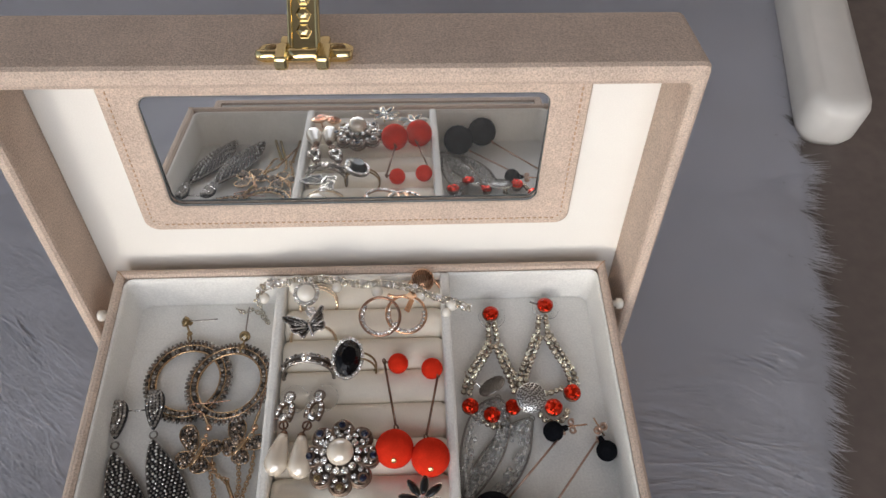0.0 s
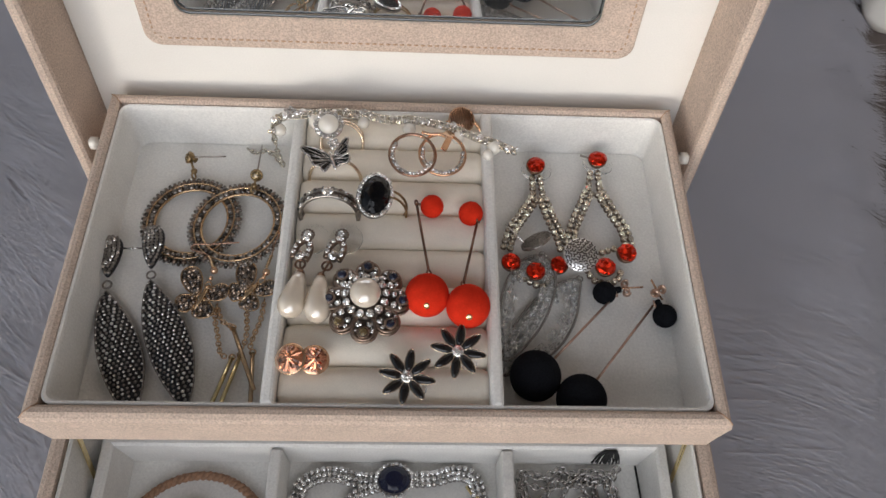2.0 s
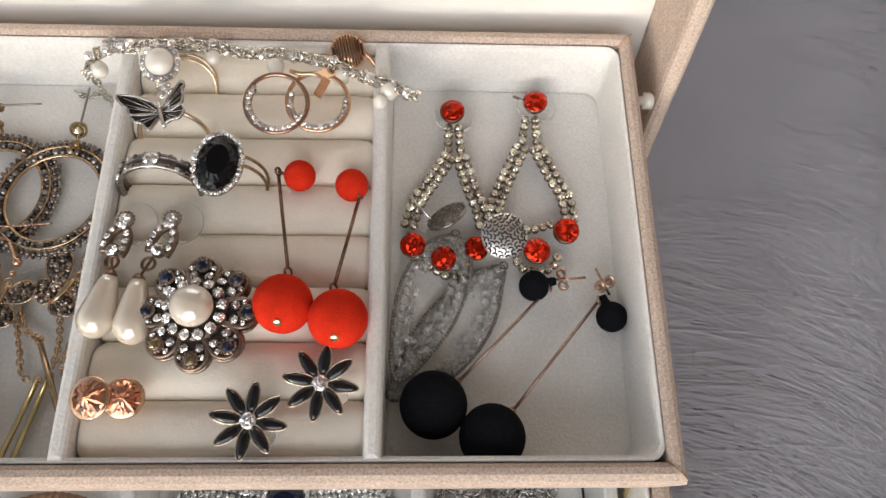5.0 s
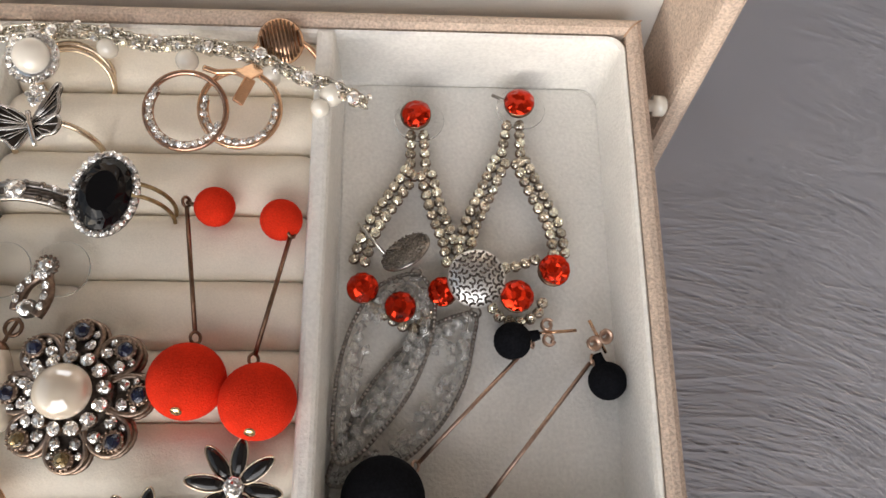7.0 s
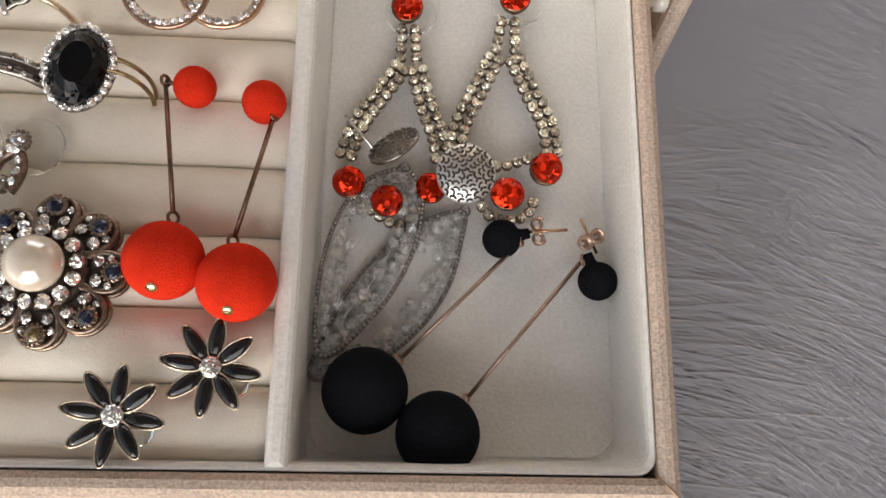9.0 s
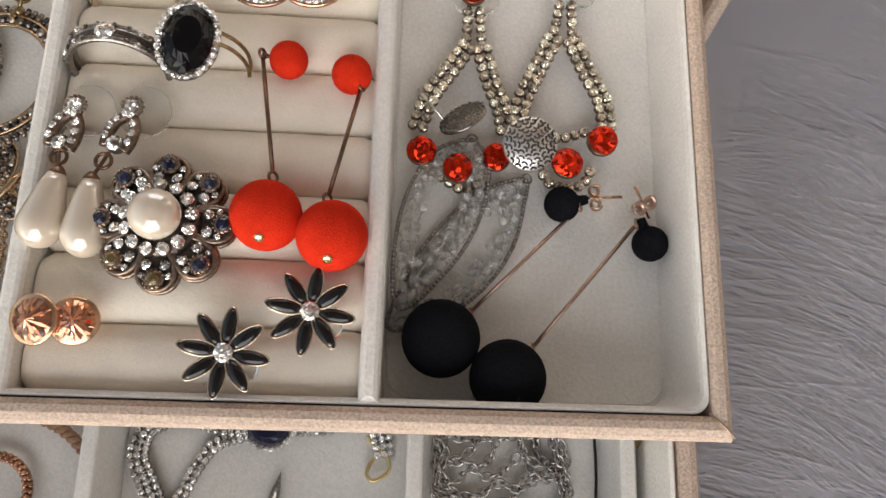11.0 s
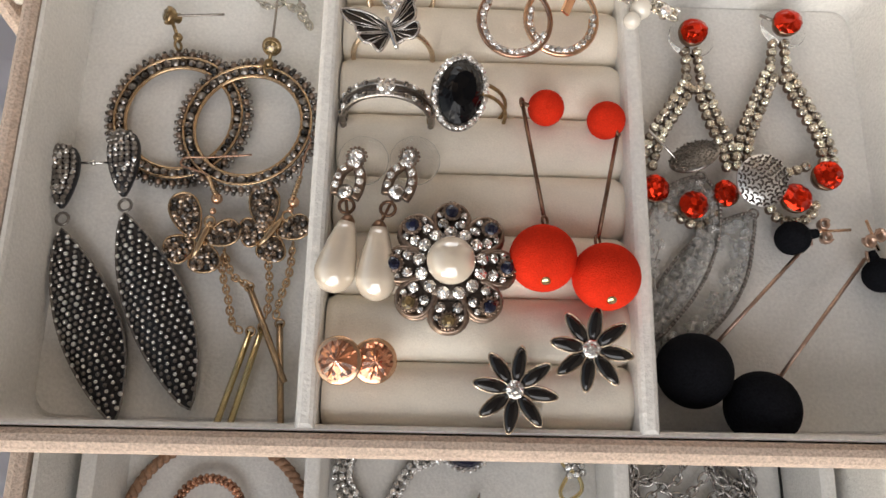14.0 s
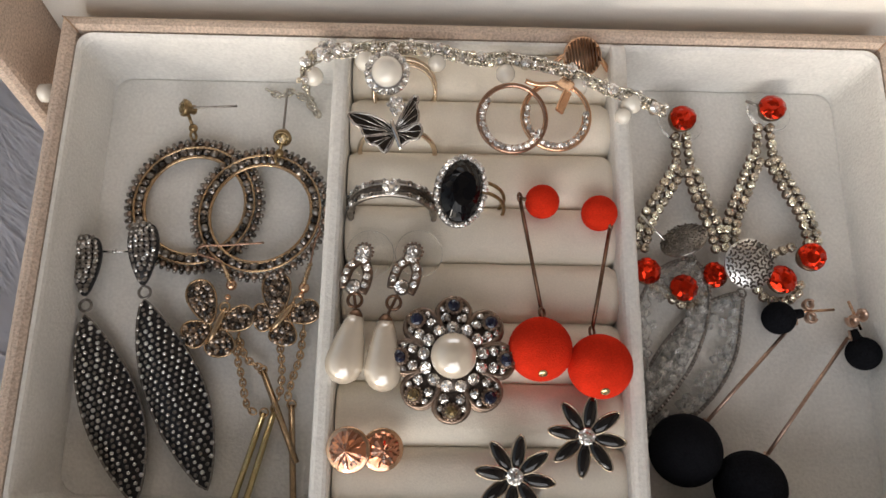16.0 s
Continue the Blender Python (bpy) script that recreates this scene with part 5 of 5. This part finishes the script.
# ---- right compartment ----
def red_earring(stud, strands, reds, tail, post):
    e = thing("red_stone_earring", stud, "orange-red stone and champagne crystal loop earring in the tray", "earring", "pair of red stone earrings")
    part("plastic_back", lathe("plastic_back", [(0.0062, 0), (0.0064, 0.0002), (0.0062, 0.0005)], CLEAR, 28), e, place(stud + Vector((0.001, 0.0005, -0.0042)), (0, 0.08, 1)), "clear plastic backing disc")
    for p, r in [(stud, 0.0039)] + reds:
        part("bezel", lathe("bezel", [(r * 0.75, -0.0028), (r * 0.98, -0.0008), (r * 1.01, 0.0003), (r * 0.9, 0.0005)], BRONZE, 20), e, place(p))
        stone(e, p + Vector((0, 0, 0.0006)), r, RUBY, name="red_stone", seg=12, jitter=0.25)
    for pts in strands:
        cup_chain(e, pts[:2], 0.0012, CHAMPAGNE, ANTIQUE, 0.0026, 1)
        cup_chain(e, smooth_path(pts[1:], 6), 0.0012, CHAMPAGNE, ANTIQUE, 0.0026, 2, 0.0027)
    cup_chain(e, smooth_path(tail, 6), 0.0012, CHAMPAGNE, ANTIQUE, 0.0026, 1)
    if post:
        wire(e, post, 0.00045, STEEL, "post", 1)


red_earring(P3(58.9, 112.6, 114), [[P3(57.8, 108.4, 111), P3(57.6, 97.8, 111), P3(53.1, 90.7, 111), P3(48.1, 82.6, 111), P3(45.2, 73.4, 111)], [P3(61.0, 108.6, 111), P3(61.8, 97.4, 111), P3(64.0, 88.9, 111), P3(67.1, 80.4, 111), P3(68.2, 74.8, 111)]],
            [(P3(46.7, 67.6, 112), 0.0038), (P3(65.7, 67.1, 111), 0.0036), (P3(55.7, 62.6, 114), 0.0037)], [P3(47.8, 64.9, 110), P3(51.1, 62.3, 110), P3(58.4, 58.4, 110), P3(63.4, 62.6, 110)], None)
red_earring(P3(85.5, 116.6, 114), [[P3(82.6, 111.7, 111), P3(80.6, 101.5, 111), P3(76.2, 92.0, 111), P3(72.4, 83.4, 111), P3(71.1, 77.0, 111)], [P3(85.8, 111.8, 111), P3(85.9, 101.4, 111), P3(89.9, 92.1, 111), P3(93.6, 84.2, 111), P3(94.6, 76.3, 111)]],
            [(P3(92.7, 72.4, 112), 0.0039), (P3(83.4, 65.7, 113), 0.0040)], [P3(88.7, 75.8, 110), P3(83.3, 73.9, 110), P3(78.6, 72.9, 110), P3(76.6, 68.4, 110), P3(78.9, 61.9, 110), P3(83.8, 60.2, 110), P3(88.4, 61.9, 110), P3(90.5, 66.1, 110)], [P3(78.6, 119.3, 113), P3(83.3, 117.2, 113)])


def hammered_disc(e, c, r, up, mat):
    m = place(c, up)
    part("disc", lathe("disc", [(r * 0.96, -0.0006), (r, -0.0002), (r * 0.97, 0.0003), (r * 0.5, 0.0010), (0.0002, 0.0013)], mat, 36), e, m, "hammered silver disc")
    dark = tube("groove", [(0.00075 * math.cos(a), 0.0007 * math.sin(a) - 0.0004, 0) for a in (0.35, 0.8, 1.3, 1.84, 2.34, 2.79)], 0.00027, BLACKENED if mat == WHITESILVER else STEEL, 5)
    for i in range(1, 7):
        rr = r * i / 6.6
        n = max(4, int(2 * math.pi * rr / 0.0019))
        for k in range(n):
            a = 2 * math.pi * (k + 0.37 * i) / n
            z = 0.00042 + 0.0010 * (1 - max(0.0, rr / r - 0.1) * 1.05)
            part("groove", dark, e, m @ Matrix.Translation((rr * math.cos(a), rr * math.sin(a), z)) @ Matrix.Rotation(a + math.pi / 2 + 0.5 * math.sin(i * 7 + k * 5), 4, "Z"))


BICONE = lathe("crystal_bead", [(0.25, -0.8), (1.0, 0.0), (0.25, 0.8)], BEADGLASS, 7, False)


def crystal_leaf(outline, disc_c, disc_r, disc_up, post, seed):
    e = thing("crystal_leaf_earring", disc_c, "silver wire leaf earring filled with clear crystal beads", "earring", "pair of crystal leaves")
    hammered_disc(e, disc_c, disc_r, disc_up, WHITESILVER if disc_up[2] > 0.9 else STEEL)
    path = smooth_path(outline, 8, True)
    part("frame", tube("frame", path, 0.0005, STEEL, 6, True), e)
    for p, d in along(path + [path[0]], 0.0011):
        bead(e, p + Vector((0, 0, 0.0003)), 0.00062, STEEL, "rim_bead", seg=6, rings=4)
    rng = random.Random(seed)
    xs, ys = [p.x for p in path], [p.y for p in path]

    def inside(x, y):
        hit = False
        for a, b in zip(path, path[1:] + path[:1]):
            if (a.y > y) != (b.y > y) and x < (b.x - a.x) * (y - a.y) / (b.y - a.y) + a.x:
                hit = not hit
        return hit

    z = sum(p.z for p in path) / len(path)
    made = []
    mid = Vector((sum(xs) / len(xs), sum(ys) / len(ys), z))
    for inset, gap, skip in ((0.0021, 0.0027, 0), (0.0047, 0.0030, 2)):
        for i, (p, d) in enumerate(along(path + [path[0]], gap)):
            side = Vector((-d.y, d.x, 0)).normalized()
            side = side if side.dot(mid - p) > 0 else -side
            q = p + side * (inset + rng.uniform(-0.0004, 0.0004))
            if (skip == 0 or i % 3 < skip) and inside(q.x, q.y) and all((q.x - u) ** 2 + (q.y - v) ** 2 > 0.0021 ** 2 for u, v in made):
                made.append((q.x, q.y))
    for x, y in made:
        u = Vector((rng.uniform(-1, 1), rng.uniform(-1, 1), 0.3))
        part("crystal_bead", BICONE, e, place((x, y, z), u, 0, rng.uniform(0.0015, 0.0020)), "")
    for k in range(0, len(made) - 3, 2):
        a, b = Vector((*made[k], z)), Vector((*made[k + 1], z))
        if (a - b).length < 0.012:
            part("wire", tube("wire", [a, b], 0.0002, SILVER, 4), e)
    if post:
        wire(e, post, 0.0004, SILVER, "post", 1)
    wire(e, ring_points(disc_c + (outline[0] - disc_c) * 0.95, 0.0013, 12), 0.0003, STEEL, "jump_ring", 1, True)


crystal_leaf([P3(59.6, 71.5, 111), P3(63.6, 65.7, 111), P3(63.3, 57.0, 111), P3(60.7, 48.5, 111), P3(56.6, 40.8, 111), P3(51.6, 34.5, 111), P3(47.0, 29.6, 111), P3(42.8, 27.5, 111), P3(41.0, 31.3, 111), P3(40.9, 41.1, 111), P3(42.1, 51.3, 111), P3(45.4, 61.2, 111), P3(50.9, 68.7, 111)], P3(56.8, 76.2, 114), 0.0066, (-0.50, 0.56, 0.66), [P3(45.2, 83.4, 114), P3(52.1, 75.3, 114)], 3)
crystal_leaf([P3(73.8, 62.2, 108.3), P3(73.1, 55.2, 108.3), P3(70.9, 45.9, 108.3), P3(66.3, 37.5, 108.3), P3(59.8, 30.5, 108.3), P3(51.9, 24.9, 108.3), P3(44.6, 23.0, 108.3), P3(40.3, 23.2, 108.3), P3(40.5, 27.2, 108.3), P3(43.4, 34.0, 108.3), P3(47.1, 42.2, 108.3), P3(53.4, 50.8, 108.3), P3(61.0, 57.8, 108.3), P3(68.1, 61.5, 108.3)], P3(73.5, 69.2, 116), 0.0069, (0.02, -0.24, 0.97), None, 8)


def ear_nut(e, a, b):
    """Butterfly nut: two curls beside a post."""
    d = (b - a).normalized()
    s = Vector((-d.y, d.x, 0))
    wire(e, [a - d * 0.003, b], 0.0004, COPPER, "post", 1)
    for sg in (-1, 1):
        c = a + s * sg * 0.0017 + d * 0.0006
        turn = [c + d * (1.5 - 0.05 * k) * 0.001 * math.cos(sg * (0.5 + 0.55 * k)) + s * (1.5 - 0.05 * k) * 0.001 * math.sin(sg * (0.5 + 0.55 * k)) for k in range(13)]
        part("nut_curl", tube("nut_curl", turn, 0.0004, ROSEROD, 6, False, None, 3.2), e, None, "curled rose gold sheet")


b1 = ball_drop(P3(82.2, 55.3, 111.5), 0.0045, P3(86.0, 54.0, 112), P3(60.2, 27.7, 112), P3(52.6, 20.3, 115.6), 0.0091, BLACKVELVET, ROSEROD, "black velvet ball drop earring on rose gold rod", "pair of black ball drops", False)
b2 = ball_drop(P3(104.2, 46.0, 111.5), 0.0045, P3(100.2, 50.1, 112), P3(74.8, 19.6, 113), P3(68.0, 11.7, 116.4), 0.0088, BLACKVELVET, ROSEROD, "black velvet ball drop earring on rose gold rod", "pair of black ball drops", False)
for ball_thing, foot, way in ((b1, P3(86.2, 56.2, 111.8), (1, 0.22, 0.1)), (b2, P3(102.6, 50.0, 111.8), (-0.35, 1, 0.1))):
    part("neck", lathe("neck", [(0.0021, -0.0012), (0.0014, 0.0006), (0.0012, 0.0024)], BLACKVELVET, 14), ball_thing, place(foot, way), "short black neck")
ear_nut(b1, P3(90.0, 57.2, 112), P3(97.4, 57.8, 112))
ear_nut(b2, P3(102.7, 54.9, 113), P3(99.9, 59.6, 115))


# ---- lower tray ----
def cord_bangle():
    c = P3(-79, -29.5, 37)
    e = thing("cord_bangle", c, "brown twisted cord bangle lying in the lower tray", "bangle")
    for k in range(2):
        pts = []
        for i in range(240):
            a = 2 * math.pi * i / 240
            ph = a * 38 + k * math.pi
            w = 0.0308 + 0.0009 * math.cos(ph)
            pts.append(c + Vector((w * math.cos(a), w * math.sin(a), 0.0009 * math.sin(ph))))
        part("strand", tube("strand", pts, 0.0012, ROPE, 6, True), e)


def bead_ring():
    c = P3(-81.6, -22.6, 37.2)
    e = thing("beaded_ring", c, "small copper beaded hoop in the lower tray", "hoop")
    part("core", tube("core", ring_points(c, 0.0112, 40), 0.0012, ROPE, 6, True), e)
    for k in range(38):
        a = 2 * math.pi * k / 38
        for w, z in ((0.0103, 0.0009), (0.0120, 0.0009), (0.0112, 0.0016)):
            bead(e, c + Vector((w * math.cos(a + z * 60), w * math.sin(a + z * 60), z)), 0.00092, COPPERBEAD, seg=7, rings=4)


def crystal_bracelet():
    c = P3(2.4, -0.6, 39.5)
    e = thing("crystal_bracelet", c, "crystal bracelet with oval navy stone in the lower tray", "bracelet")
    part("oval_stone", oval_gem("oval_stone", 0.0068, 0.0058, 0.0026, NAVY), e, Matrix.Translation(c + Vector((0, 0, 0.0016))), "large oval navy stone")
    part("setting", oval_gem("setting", 0.0080, 0.0070, 0.0008, STEEL, 26), e, Matrix.Translation(c))
    for k in range(26):
        a = 2 * math.pi * k / 26
        stone(e, c + Vector((0.0077 * math.cos(a), 0.0067 * math.sin(a), 0.0010)), 0.0009, CRYSTAL, jitter=0.4)
    for pts in ([P3(-5.2, -0.3, 37.5), P3(-13.7, 0.1, 37.5), P3(-22.8, 2.2, 37.5), P3(-30.5, 1.4, 37.5), P3(-36.9, -2.5, 37.5), P3(-38.7, -11.0, 37.5), P3(-34.8, -18.3, 37.5), P3(-29.2, -29.4, 37.5)], [P3(10.0, 0.1, 37.5), P3(19.8, 0.8, 37.5), P3(28.8, 3.0, 37.5), P3(36.7, 0.8, 37.5), P3(39.8, -8.9, 37.5)]):
        path = smooth_path(pts, 6)
        cup_chain(e, path, 0.0011, CRYSTAL, STEEL, 0.0023, 3, 0.0023)
    cup_chain(e, smooth_path([P3(-5.1, -3.0, 37), P3(-14.5, -6.3, 37), P3(-19.9, -13.4, 37), P3(-23.3, -20.7, 37), P3(-26.6, -27.9, 37), P3(-29.8, -36.6, 37)], 6), 0.0011, CRYSTAL, STEEL, 0.0023, 2, 0.0022)
    wire(e, [P3(33.5, -2.3, 37), P3(36.4, -6.0, 37), P3(40.3, -8.7, 37), P3(41.2, -13.3, 37), P3(36.4, -16.5, 37), P3(34.1, -14.0, 37), P3(36.4, -9.2, 37), P3(40.3, -5.0, 37)], 0.0007, GOLD, "clasp_loop", 6, label="small gold clasp loop")


def dark_spike():
    a, b = P3(7.1, -14.3, 39), P3(4.2, -25.8, 35.5)
    e = thing("spike_pendant", b, "dark grey pointed pendant in the lower tray", "pendant")
    part("spike", tube("spike", [a, a + (b - a) * 0.4, b], 0.0022, STEEL, 8, False, lambda s: 0.05 + s), e)


def chain_pile():
    e = thing("silver_chain", P3(78, -8, 35), "tangled silver chain necklace in the lower tray", "necklace")
    rng = random.Random(12)
    pts = []
    x, y, head = 0.058, 0.0, 0.3
    for i in range(105):
        head += rng.uniform(-1.1, 1.5)
        for _ in range(12):
            nx, ny = x + 0.0072 * math.cos(head), y + 0.0072 * math.sin(head)
            if 0.0555 < nx < 0.1010 and -0.034 < ny < 0.0055:
                break
            head += 0.7
        x, y = min(max(nx, 0.0555), 0.1010), min(max(ny, -0.034), 0.0055)
        pts.append(Vector((x, y, 0.0355 + 0.0035 * rng.random())))
    chain(e, smooth_path(pts, 8), CHAINMETAL, 0.0029, 0.0021, 0.0013, 0.00045)


def tassel():
    c = P3(92, 6.8, 52)
    e = thing("tassel", c, "small black thread tassel hanging at the lower tray's back", "tassel")
    for k in range(26):
        x = random.uniform(-0.006, 0.006)
        part("thread", tube("thread", smooth_path([c + Vector((x * 0.4, 0.001, 0.008)), c + Vector((x * 0.8, 0, 0.002)), c + Vector((x + random.uniform(-0.001, 0.001), -0.0015, -0.004 * random.uniform(0.3, 1.2)))], 3), 0.0004, BLACKTHREADGAP, 4), e)


cord_bangle()
bead_ring()
crystal_bracelet()
dark_spike()
chain_pile()
tassel()


# No real cord: a black tube drawn for the dark gap beside the wall.
def wall_gap_strip():
    e = thing("cord", P3(109.2, 2, 35), "thin black strip put in for the dark gap along the lower tray's wall", "cord")
    part("cord", tube("cord", smooth_path([P3(108.6, 7.0, 36.5), P3(109.3, -4, 36.0), P3(109.4, -14, 36.2), P3(109.0, -26, 35.8)], 5), 0.0005, BLACKTHREADGAP, 6), e)


wall_gap_strip()
